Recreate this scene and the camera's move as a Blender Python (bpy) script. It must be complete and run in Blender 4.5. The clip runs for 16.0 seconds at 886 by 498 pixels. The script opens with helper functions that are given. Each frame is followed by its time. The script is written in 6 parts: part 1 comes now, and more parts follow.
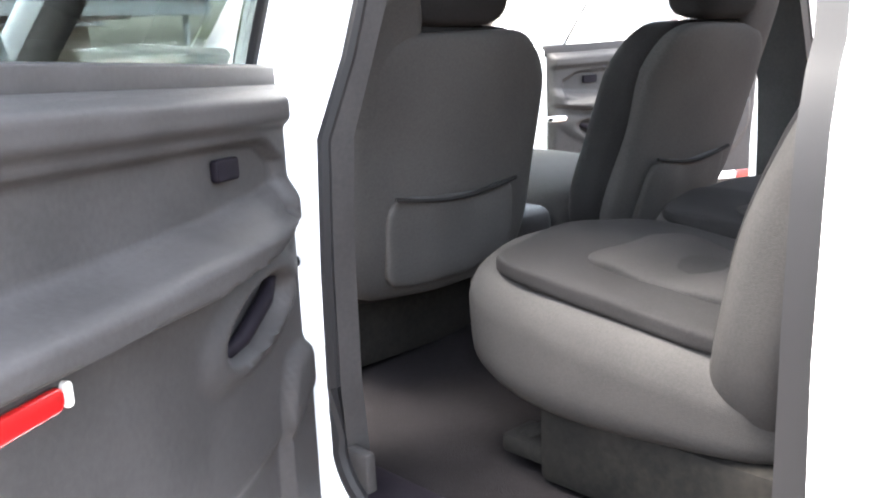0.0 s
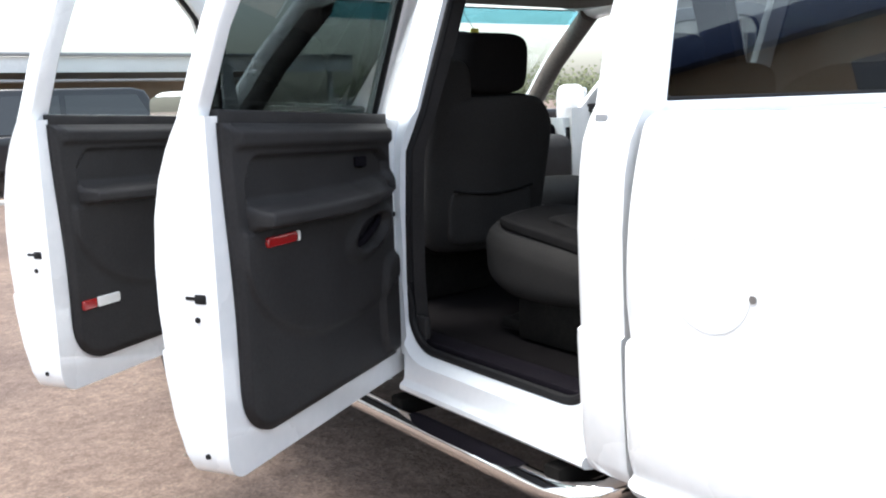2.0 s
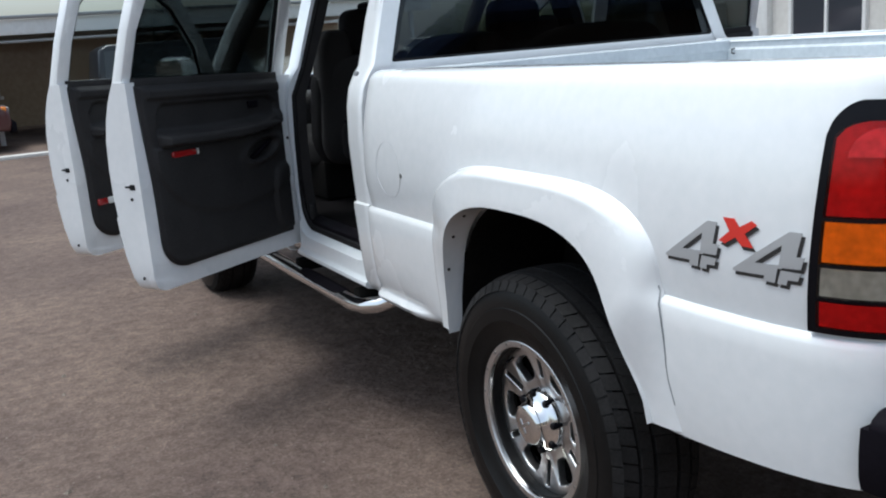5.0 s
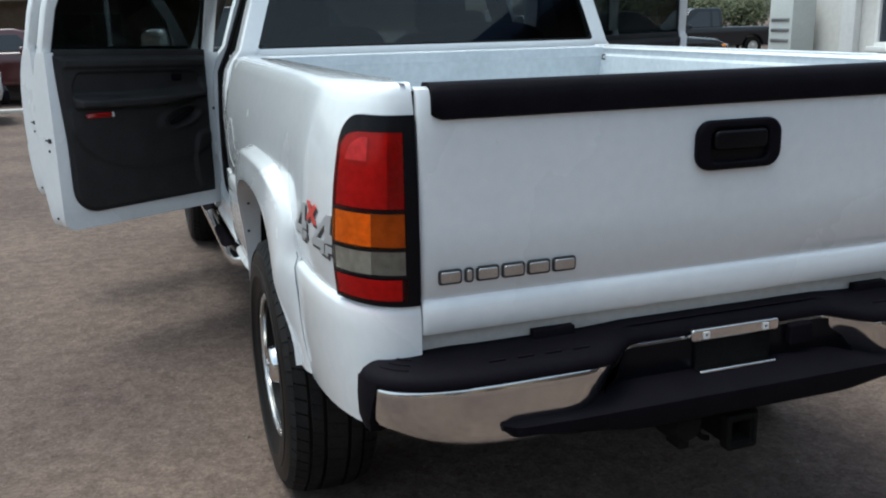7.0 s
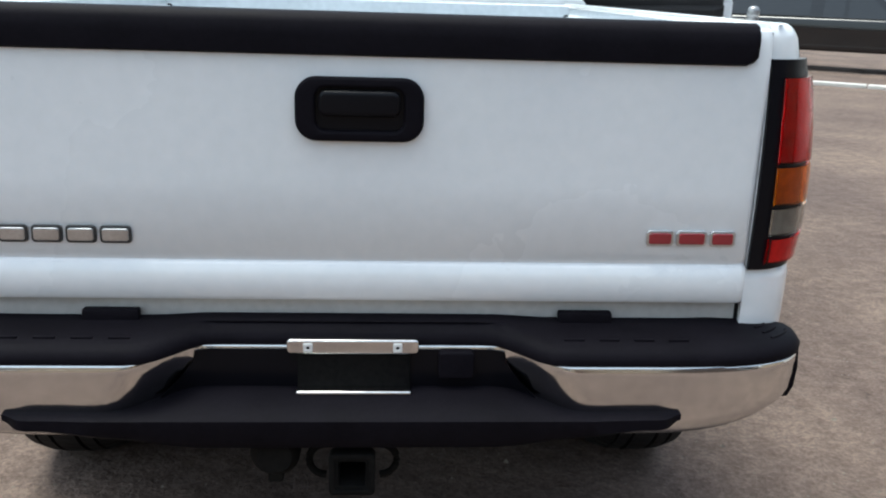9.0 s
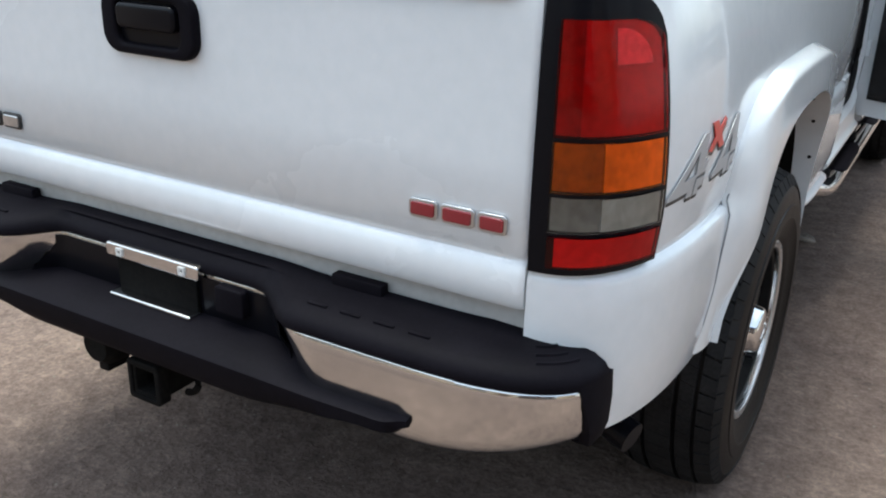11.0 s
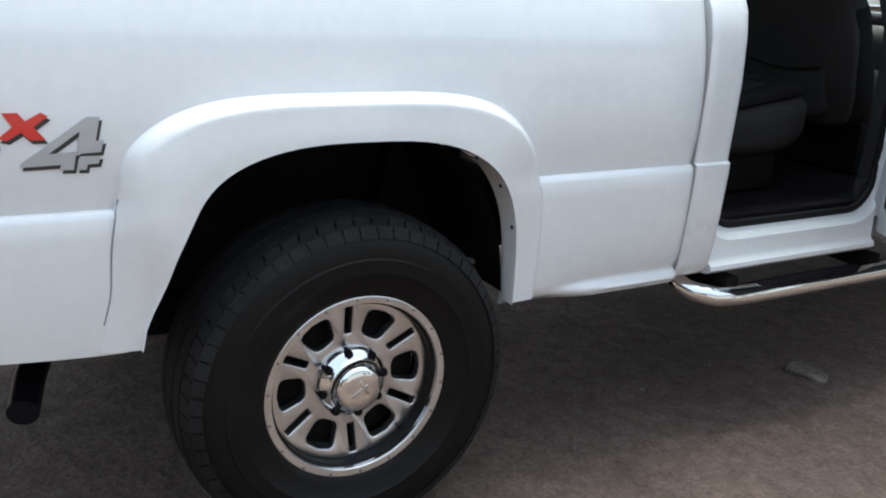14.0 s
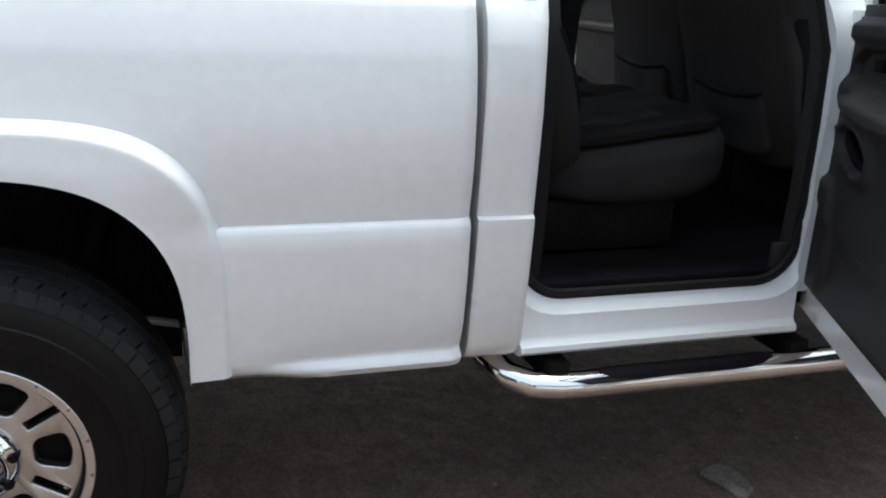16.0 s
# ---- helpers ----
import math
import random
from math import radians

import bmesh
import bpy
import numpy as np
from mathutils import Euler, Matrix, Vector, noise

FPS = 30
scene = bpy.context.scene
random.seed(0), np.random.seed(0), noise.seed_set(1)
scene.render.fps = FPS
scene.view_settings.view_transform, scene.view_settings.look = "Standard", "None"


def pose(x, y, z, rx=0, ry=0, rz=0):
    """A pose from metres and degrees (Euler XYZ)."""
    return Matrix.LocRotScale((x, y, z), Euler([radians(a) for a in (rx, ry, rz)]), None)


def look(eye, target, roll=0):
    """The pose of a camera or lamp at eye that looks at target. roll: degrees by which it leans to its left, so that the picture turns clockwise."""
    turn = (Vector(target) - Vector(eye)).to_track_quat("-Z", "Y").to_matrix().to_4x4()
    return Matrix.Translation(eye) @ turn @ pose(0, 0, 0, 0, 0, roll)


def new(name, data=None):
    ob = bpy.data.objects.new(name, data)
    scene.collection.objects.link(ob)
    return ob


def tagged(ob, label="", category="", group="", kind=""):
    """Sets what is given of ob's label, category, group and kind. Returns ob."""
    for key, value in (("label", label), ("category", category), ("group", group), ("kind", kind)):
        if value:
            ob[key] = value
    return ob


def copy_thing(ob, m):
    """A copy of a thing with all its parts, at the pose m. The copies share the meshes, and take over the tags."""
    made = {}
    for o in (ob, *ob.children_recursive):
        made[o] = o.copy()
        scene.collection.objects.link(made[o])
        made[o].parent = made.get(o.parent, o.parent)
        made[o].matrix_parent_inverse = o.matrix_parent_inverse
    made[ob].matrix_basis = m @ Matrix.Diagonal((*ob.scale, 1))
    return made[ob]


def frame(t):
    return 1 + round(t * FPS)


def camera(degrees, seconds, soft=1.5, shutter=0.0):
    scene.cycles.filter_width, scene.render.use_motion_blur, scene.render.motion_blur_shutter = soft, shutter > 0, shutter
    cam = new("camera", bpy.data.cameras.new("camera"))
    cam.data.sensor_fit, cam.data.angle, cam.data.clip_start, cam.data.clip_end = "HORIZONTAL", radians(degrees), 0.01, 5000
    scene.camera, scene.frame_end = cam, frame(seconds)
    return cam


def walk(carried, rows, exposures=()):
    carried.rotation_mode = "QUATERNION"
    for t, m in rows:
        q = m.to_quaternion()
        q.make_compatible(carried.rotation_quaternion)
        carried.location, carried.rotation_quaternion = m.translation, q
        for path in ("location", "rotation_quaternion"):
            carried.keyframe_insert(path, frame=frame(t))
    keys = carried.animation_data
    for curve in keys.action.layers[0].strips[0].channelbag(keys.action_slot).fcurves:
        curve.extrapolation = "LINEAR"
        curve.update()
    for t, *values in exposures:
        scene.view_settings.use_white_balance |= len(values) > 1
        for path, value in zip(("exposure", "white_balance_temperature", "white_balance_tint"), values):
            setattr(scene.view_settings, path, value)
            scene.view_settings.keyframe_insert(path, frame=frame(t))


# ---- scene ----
cam = camera(52.9, 16.0, soft=2.0)
PATH = [
    (0, (-1.71, 1.976, 1.437), (-0.358, 3.381, 0.99), -2.3),
    (0.5, (-1.945, 1.686, 1.456), (-0.662, 3.166, 1.05), -1.5),
    (1, (-2.152, 1.429, 1.443), (-0.91, 2.953, 1.074), -1.4),
    (1.5, (-2.277, 1.112, 1.444), (-1.111, 2.699, 1.1), -1.8),
    (2, (-2.403, 0.818, 1.446), (-1.25, 2.42, 1.122), -1.8),
    (2.5, (-2.448, 0.547, 1.44), (-1.317, 2.169, 1.135), -1.7),
    (3, (-2.416, 0.269, 1.445), (-1.338, 1.925, 1.133), -2.0),
    (5.5, (-2.135, -1.251, 1.532), (-1.244, 0.471, 1.038), -4.5),
    (6, (-1.946, -1.569, 1.561), (-1.021, 0.128, 1.043), -3.5),
    (6.5, (-1.71, -1.722, 1.548), (-0.929, 0.05, 1.046), -2.3),
    (7, (-1.38, -1.793, 1.538), (-0.736, 0.034, 1.041), -1.2),
    (7.5, (-1.025, -1.86, 1.522), (-0.485, 0.0, 1.021), 0.2),
    (8, (-0.669, -1.828, 1.526), (-0.245, 0.058, 1.011), 1.2),
    (8.5, (-0.284, -1.843, 1.515), (0.018, 0.055, 0.962), 1.9),
    (9, (0.061, -1.689, 1.458), (0.195, 0.226, 0.896), 1.8),
    (9.5, (0.411, -1.45, 1.472), (0.309, 0.436, 0.813), 2.0),
    (12, (1.942, -0.905, 1.456), (0.606, 0.426, 0.787), 1.3),
    (12.5, (2.253, -0.625, 1.433), (0.807, 0.604, 0.799), 1.5),
    (13, (2.483, -0.368, 1.445), (0.984, 0.79, 0.806), 2.5),
    (13.5, (2.678, -0.075, 1.445), (1.106, 0.993, 0.822), 3.5),
    (14, (2.801, 0.223, 1.424), (1.159, 1.193, 0.82), 3.4),
    (14.5, (2.89, 0.514, 1.455), (1.21, 1.397, 0.823), 3.6),
    (15, (2.894, 0.803, 1.455), (1.153, 1.575, 0.842), 3.4),
    (15.5, (2.881, 1.153, 1.458), (1.089, 1.799, 0.849), 2.5),
    (16, (2.77, 1.459, 1.452), (0.964, 2.07, 0.848), 3.1),
]
EXPOSURES = [(0, 5.0, 6600, 9), (0.5, 5.3, 6600, 10), (1, 4.4, 6600, 10), (1.5, 3.12, 6450, 9), (2, 2.15, 6300, 7), (2.5, 1.55, 6150, 5), (3, 1.25, 6000, 4), (5.5, 0.8, 5900, 4), (7, 0.8, 5850, -1), (8, 1.15, 5950, 0), (8.5, 1.32, 6000, 0), (9, 1.42, 6050, 0), (9.5, 1.46, 6050, 0), (12, 1.74, 6080, 1), (13.5, 1.72, 6080, 1), (15, 1.66, 6300, 2), (16, 1.64, 6350, 2)]
walk(cam, [(t, look(eye, target, roll)) for t, eye, target, roll in PATH], EXPOSURES)

# ---------------------------------------------------------------- light
world = bpy.data.worlds.new("sky")
scene.world = world
world.use_nodes = True
wn = world.node_tree.nodes
sky = wn.new("ShaderNodeTexSky")
sky.sky_type = "NISHITA"
sky.sun_disc = False
SUN_EL, SUN_AZ = 75.0, 300.0          # degrees; azimuth clockwise from +y
sky.sun_elevation = radians(SUN_EL)
sky.sun_rotation = radians(SUN_AZ)
sky.air_density, sky.dust_density, sky.ozone_density = 1.2, 4.0, 1.0
haze = wn.new("ShaderNodeHueSaturation")          # thin high cloud greys the blue
haze.inputs["Saturation"].default_value = 0.55
world.node_tree.links.new(sky.outputs[0], haze.inputs["Color"])
world.node_tree.links.new(haze.outputs[0], wn["Background"].inputs[0])
wn["Background"].inputs[1].default_value = 0.13
sun_data = bpy.data.lights.new("sun", "SUN")
sun_data.energy, sun_data.angle, sun_data.color = 1.15, radians(30), (1.0, 0.95, 0.87)
sun = new("sun", sun_data)
sa, se = radians(SUN_AZ), radians(SUN_EL)
sun.matrix_world = look((0, 0, 30), Vector((0, 0, 30)) - Vector((math.sin(sa) * math.cos(se), math.cos(sa) * math.cos(se), math.sin(se))))


# ---------------------------------------------------------------- materials
def principled(name, colour, rough=0.5, metal=0.0, coat=0.0, spec=0.5, transmission=0.0):
    m = bpy.data.materials.new(name)
    m.use_nodes = True
    p = m.node_tree.nodes["Principled BSDF"]
    p.inputs["Base Color"].default_value = (*colour, 1)
    p.inputs["Roughness"].default_value = rough
    p.inputs["Metallic"].default_value = metal
    p.inputs["Coat Weight"].default_value = coat
    p.inputs["Coat Roughness"].default_value = 0.04
    p.inputs["Specular IOR Level"].default_value = spec
    p.inputs["Transmission Weight"].default_value = transmission
    return m


def textured(name, dark, light, scale, rough=(0.5, 0.7), bump=0.0, bump_scale=None, metal=0.0, coat=0.0, fine=None, detail=6.0, bump_dist=0.002, spec=0.5):
    """Two colours mixed by noise at a large and a small scale, with a fine bump."""
    m = principled(name, light, rough[1], metal, coat, spec)
    nt = m.node_tree
    n, l = nt.nodes, nt.links
    p = n["Principled BSDF"]
    co = n.new("ShaderNodeTexCoord")
    big = n.new("ShaderNodeTexNoise")
    big.inputs["Scale"].default_value, big.inputs["Detail"].default_value = scale, detail
    small = n.new("ShaderNodeTexNoise")
    small.inputs["Scale"].default_value, small.inputs["Detail"].default_value = fine or scale * 14, 3
    for t in (big, small):
        l.new(co.outputs["Object"], t.inputs["Vector"])
    mix = n.new("ShaderNodeMath")
    mix.operation = "MULTIPLY_ADD"
    mix.inputs[1].default_value = 0.45
    l.new(small.outputs["Fac"], mix.inputs[0])
    half = n.new("ShaderNodeMath")
    half.operation = "MULTIPLY"
    half.inputs[1].default_value = 0.55
    l.new(big.outputs["Fac"], half.inputs[0])
    l.new(half.outputs[0], mix.inputs[2])
    ramp = n.new("ShaderNodeValToRGB")
    ramp.color_ramp.elements[0].position, ramp.color_ramp.elements[1].position = 0.36, 0.64
    ramp.color_ramp.elements[0].color, ramp.color_ramp.elements[1].color = (*dark, 1), (*light, 1)
    l.new(mix.outputs[0], ramp.inputs[0])
    l.new(ramp.outputs[0], p.inputs["Base Color"])
    rr = n.new("ShaderNodeMapRange")
    rr.inputs["To Min"].default_value, rr.inputs["To Max"].default_value = rough
    l.new(big.outputs["Fac"], rr.inputs["Value"])
    l.new(rr.outputs[0], p.inputs["Roughness"])
    if bump:
        bt = n.new("ShaderNodeTexNoise")
        bt.inputs["Scale"].default_value, bt.inputs["Detail"].default_value = bump_scale or scale * 20, 4
        l.new(co.outputs["Object"], bt.inputs["Vector"])
        b = n.new("ShaderNodeBump")
        b.inputs["Strength"].default_value, b.inputs["Distance"].default_value = bump, bump_dist
        l.new(bt.outputs["Fac"], b.inputs["Height"])
        l.new(b.outputs[0], p.inputs["Normal"])
    return m


def pane_material(name, tint, rough=0.0):
    m = principled(name, tint, rough, transmission=1.0)
    m.node_tree.nodes["Principled BSDF"].inputs["IOR"].default_value = 1.45
    return m


WHITE = textured("white paint", (0.74, 0.76, 0.77), (0.80, 0.81, 0.82), 1.3, (0.22, 0.32), coat=1.0, fine=30)
WHITE.node_tree.nodes["Principled BSDF"].inputs["Coat IOR"].default_value = 1.5
WHITE.node_tree.nodes["Principled BSDF"].inputs["Coat Roughness"].default_value = 0.02
JAMB = textured("white jamb paint", (0.70, 0.74, 0.77), (0.75, 0.785, 0.81), 3.0, (0.25, 0.4), coat=0.6)
# bed floor and inner walls, greyer than the outer white
BEDPAINT = textured("greyed bed paint", (0.46, 0.50, 0.53), (0.58, 0.62, 0.65), 3.5, (0.4, 0.6), coat=0.2, fine=40)
TRIM = textured("dark grey plastic", (0.0208, 0.0200, 0.0204), (0.0304, 0.0292, 0.0298), 9, (0.48, 0.62), bump=0.25, bump_scale=900, bump_dist=0.0006, spec=0.16)
BLACK = textured("black plastic", (0.0050, 0.0043, 0.0062), (0.0082, 0.0071, 0.0100), 8, (0.5, 0.65), bump=0.2, bump_scale=700, bump_dist=0.0006, spec=0.045)
GLOSSBLACK = principled("black gloss trim", (0.004, 0.004, 0.006), 0.32, coat=0.05, spec=0.12)
RUBBER = textured("tyre rubber", (0.004, 0.004, 0.0042), (0.008, 0.0077, 0.0077), 7, (0.32, 0.46), bump=0.2, bump_scale=300, spec=0.16)
SEAL = principled("rubber seal", (0.010, 0.010, 0.011), 0.6, spec=0.15)
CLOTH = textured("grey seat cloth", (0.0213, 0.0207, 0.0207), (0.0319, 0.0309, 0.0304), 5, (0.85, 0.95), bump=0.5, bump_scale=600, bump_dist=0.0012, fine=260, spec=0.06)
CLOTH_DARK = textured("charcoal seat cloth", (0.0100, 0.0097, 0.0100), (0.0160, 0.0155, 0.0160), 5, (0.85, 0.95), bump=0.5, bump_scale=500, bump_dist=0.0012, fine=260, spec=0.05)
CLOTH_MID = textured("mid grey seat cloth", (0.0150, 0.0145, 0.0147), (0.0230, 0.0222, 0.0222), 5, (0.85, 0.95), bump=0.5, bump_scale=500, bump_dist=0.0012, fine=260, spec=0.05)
CARPET = textured("floor carpet", (0.0042, 0.0038, 0.0042), (0.0080, 0.0073, 0.0080), 6, (0.9, 1.0), bump=0.8, bump_scale=350, bump_dist=0.003, spec=0.03)
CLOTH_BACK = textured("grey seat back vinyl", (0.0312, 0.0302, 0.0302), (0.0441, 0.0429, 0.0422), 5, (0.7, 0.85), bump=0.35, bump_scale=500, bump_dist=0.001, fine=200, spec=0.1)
# paler than the side wall: dust, and the light on the ribs as colour
TREAD = textured("dusty lit tread rubber", (0.009, 0.0088, 0.009), (0.023, 0.0222, 0.0225), 9, (0.6, 0.8), bump=0.2, bump_scale=200, spec=0.15)
CHROME = principled("chrome", (0.78, 0.78, 0.78), 0.06, 1.0)
CHROME_DULL = textured("bumper chrome", (0.62, 0.61, 0.60), (0.72, 0.71, 0.70), 3, (0.08, 0.17), metal=1.0)
ALLOY = textured("machined alloy", (0.53, 0.53, 0.535), (0.65, 0.65, 0.655), 12, (0.26, 0.38), metal=1.0)
LIP = textured("satin machined lip", (0.58, 0.58, 0.58), (0.70, 0.70, 0.70), 14, (0.28, 0.40), metal=1.0)
STEEL = principled("grey steel", (0.30, 0.30, 0.30), 0.4, 0.9)
UNDER = textured("underbody black", (0.005, 0.005, 0.005), (0.012, 0.011, 0.010), 6, (0.7, 0.9), spec=0.06)
RED = principled("red lens", (0.50, 0.012, 0.014), 0.16, coat=1.0)
AMBER = principled("amber lens", (0.75, 0.22, 0.01), 0.16, coat=1.0)
CLEAR = principled("clear lens", (0.30, 0.29, 0.26), 0.14, coat=1.0)
REFLECTOR = principled("red reflector", (0.30, 0.008, 0.009), 0.2, coat=1.0)
REFLECTOR_CLEAR = principled("clear reflector", (0.70, 0.70, 0.68), 0.2, coat=1.0)
BADGE_RED = principled("red badge enamel", (0.24, 0.014, 0.022), 0.3, coat=0.6)
DECAL_SILVER = principled("silver decal", (0.47, 0.48, 0.49), 0.35, 0.3)
DECAL_RED = principled("red decal", (0.62, 0.03, 0.02), 0.35, coat=0.5)
DECAL_BLACK = principled("black decal", (0.03, 0.03, 0.03), 0.4)
GLASS = pane_material("clear glass", (0.90, 0.95, 0.94))
TINT = pane_material("tinted glass", (0.07, 0.085, 0.085))
TINT_REAR = pane_material("dark tinted glass", (0.13, 0.15, 0.155))
DUSTY = textured("dusty steel", (0.13, 0.12, 0.11), (0.22, 0.20, 0.185), 9, (0.7, 0.85), spec=0.1)
GAP = principled("dark panel gap", (0.26, 0.27, 0.285), 0.7, spec=0.2)
LINER = textured("headliner", (0.0800, 0.0720, 0.0680), (0.1200, 0.1080, 0.1000), 6, (0.9, 1.0), spec=0.1)


# ---------------------------------------------------------------- mesh tools
def part(name, bm, material, parent=None, label="", smooth=40, matrix=None, bevel=0.0):
    me = bpy.data.meshes.new(name)
    bmesh.ops.recalc_face_normals(bm, faces=bm.faces[:])
    bm.to_mesh(me)
    bm.free()
    for p in me.polygons:
        p.use_smooth = True
    me.set_sharp_from_angle(angle=radians(smooth))
    me.materials.append(material)
    ob = new(name, me)
    ob.parent = parent
    if matrix is not None:
        ob.matrix_basis = matrix
    if bevel:
        b = ob.modifiers.new("soft edge", "BEVEL")
        b.width, b.segments, b.limit_method, b.angle_limit = bevel, 2, "ANGLE", radians(40)
    if label:
        tagged(ob, label)
    return ob


def lin(a, b, n):
    return [a + (b - a) * i / n for i in range(n + 1)]


def interp(x, table):
    for (x0, y0), (x1, y1) in zip(table, table[1:]):
        if x <= x1:
            return y0 + (y1 - y0) * max(0.0, min(1.0, (x - x0) / (x1 - x0)))
    return table[-1][1]


def smoothstep(a, b, x):
    t = max(0.0, min(1.0, (x - a) / (b - a)))
    return t * t * (3 - 2 * t)


def add_grid(bm, f, us, vs, close=False):
    rows = [[bm.verts.new(f(u, v)) for v in vs] for u in us]
    n = len(us)
    for i in range(n if close else n - 1):
        a, b = rows[i], rows[(i + 1) % n]
        for j in range(len(vs) - 1):
            bm.faces.new((a[j], a[j + 1], b[j + 1], b[j]))
    return rows


def shell(f, us, vs):
    """A closed plate: f(u, v, 0) is its outer and f(u, v, 1) its inner face."""
    bm = bmesh.new()
    a = add_grid(bm, lambda u, v: f(u, v, 0), us, vs)
    b = add_grid(bm, lambda u, v: f(u, v, 1), us, vs)
    nu, nv = len(us), len(vs)
    for i in range(nu - 1):
        for j in (0, nv - 1):
            bm.faces.new((a[i][j], a[i + 1][j], b[i + 1][j], b[i][j]))
    for j in range(nv - 1):
        for i in (0, nu - 1):
            bm.faces.new((a[i][j], a[i][j + 1], b[i][j + 1], b[i][j]))
    return bm


def box(x0, x1, y0, y1, z0, z1, bevel=0.0, seg=2):
    bm = bmesh.new()
    bmesh.ops.create_cube(bm, size=1)
    for v in bm.verts:
        v.co = Vector(((x0 + x1) / 2 + v.co.x * (x1 - x0), (y0 + y1) / 2 + v.co.y * (y1 - y0), (z0 + z1) / 2 + v.co.z * (z1 - z0)))
    if bevel:
        bmesh.ops.bevel(bm, geom=bm.edges[:], offset=bevel, segments=seg, profile=0.5, affect="EDGES")
    return bm


def pillow(sx, sy, sz, n=10, power=3.2):
    """A soft block round the origin: a cube blown towards a superellipsoid."""
    bm = bmesh.new()
    bmesh.ops.create_cube(bm, size=2)
    bmesh.ops.subdivide_edges(bm, edges=bm.edges[:], cuts=n, use_grid_fill=True)
    for v in bm.verts:
        c = v.co
        k = (abs(c.x) ** power + abs(c.y) ** power + abs(c.z) ** power) ** (1 / power)
        v.co = Vector((c.x / k * sx / 2, c.y / k * sy / 2, c.z / k * sz / 2))
    return bm


def creased(bm, amount, scale, seed=0.0):
    """Shallow irregular dents, as stuffed cloth has."""
    for v in bm.verts:
        q = v.co * scale + Vector((seed, 0, 0))
        v.co += Vector((noise.noise(q), noise.noise(q + Vector((7, 3, 1))), noise.noise(q + Vector((1, 9, 5))))) * amount
    return bm


def moved(bm, m):
    bmesh.ops.transform(bm, matrix=m, verts=bm.verts[:])
    return bm


def merged(*many):
    bm = many[0]
    for other in many[1:]:
        me = bpy.data.meshes.new("tmp")
        other.to_mesh(me)
        other.free()
        bm.from_mesh(me)
        bpy.data.meshes.remove(me)
    return bm


def tube(points, radius, seg=12, close=False):
    """A round bar along a line of points, with closed ends."""
    bm = bmesh.new()
    pts = [Vector(p) for p in points]
    rings = []
    for i, p in enumerate(pts):
        a = pts[i - 1] if i or close else p
        b = pts[(i + 1) % len(pts)] if i + 1 < len(pts) or close else p
        q = (b - a).to_track_quat("Z", "Y")
        r = radius[i] if isinstance(radius, (list, tuple)) else radius
        rings.append([bm.verts.new(p + q @ Vector((r * math.cos(k * math.tau / seg), r * math.sin(k * math.tau / seg), 0))) for k in range(seg)])
    n = len(rings)
    for i in range(n if close else n - 1):
        a, b = rings[i], rings[(i + 1) % n]
        for k in range(seg):
            bm.faces.new((a[k], a[(k + 1) % seg], b[(k + 1) % seg], b[k]))
    if not close:
        bm.faces.new(rings[0])
        bm.faces.new(rings[-1])
    return bm


def lathe(profile, seg=48, close=False):
    """Turns (radius, height) points round the z axis."""
    bm = bmesh.new()
    rows = [[bm.verts.new((r * math.cos(k * math.tau / seg), r * math.sin(k * math.tau / seg), h)) for r, h in profile] for k in range(seg)]
    m = len(profile)
    for k in range(seg):
        a, b = rows[k], rows[(k + 1) % seg]
        for j in range(m if close else m - 1):
            bm.faces.new((a[j], a[(j + 1) % m], b[(j + 1) % m], b[j]))
    bmesh.ops.remove_doubles(bm, verts=bm.verts[:], dist=1e-6)
    return bm


def flat(loops, depth, bevel=0.0, seg=2):
    """A plate of that depth about z = 0 whose outline and holes are closed 2D loops."""
    cu = bpy.data.curves.new("outline", "CURVE")
    cu.dimensions, cu.fill_mode = "2D", "BOTH"
    for loop in loops:
        sp = cu.splines.new("POLY")
        sp.points.add(len(loop) - 1)
        for p, (x, y) in zip(sp.points, loop):
            p.co = (x, y, 0, 1)
        sp.use_cyclic_u = True
    cu.extrude, cu.bevel_depth, cu.bevel_resolution, cu.offset = max(0.0, depth / 2 - bevel), bevel, seg, -bevel
    ob = bpy.data.objects.new("outline", cu)
    me = ob.to_mesh()
    bm = bmesh.new()
    bm.from_mesh(me)
    ob.to_mesh_clear()
    bpy.data.objects.remove(ob)
    bpy.data.curves.remove(cu)
    bmesh.ops.remove_doubles(bm, verts=bm.verts[:], dist=1e-5)
    return bm


def rounded(x0, x1, y0, y1, r, n=6):
    pts = []
    for cx, cy, a in ((x1 - r, y1 - r, 0), (x0 + r, y1 - r, 90), (x0 + r, y0 + r, 180), (x1 - r, y0 + r, 270)):
        pts += [(cx + r * math.cos(radians(a + 90 * i / n)), cy + r * math.sin(radians(a + 90 * i / n))) for i in range(n + 1)]
    return pts


def circle(cx, cy, r, n=32):
    return [(cx + r * math.cos(math.tau * i / n), cy + r * math.sin(math.tau * i / n)) for i in range(n)]


def arch(yc, half, base, rise, power, a):
    """A point of a superelliptic arch; a from 0 (rear foot) to 1 (front foot)."""
    t = math.pi * (1 - a)
    c, s = math.cos(t), math.sin(t)
    return yc + half * math.copysign(abs(c) ** (2 / power), c), base + rise * abs(s) ** (2 / power)


XZ = Matrix(((1, 0, 0, 0), (0, 0, -1, 0), (0, 1, 0, 0), (0, 0, 0, 1)))     # plate's (x, y) -> world (x, z), front to -y


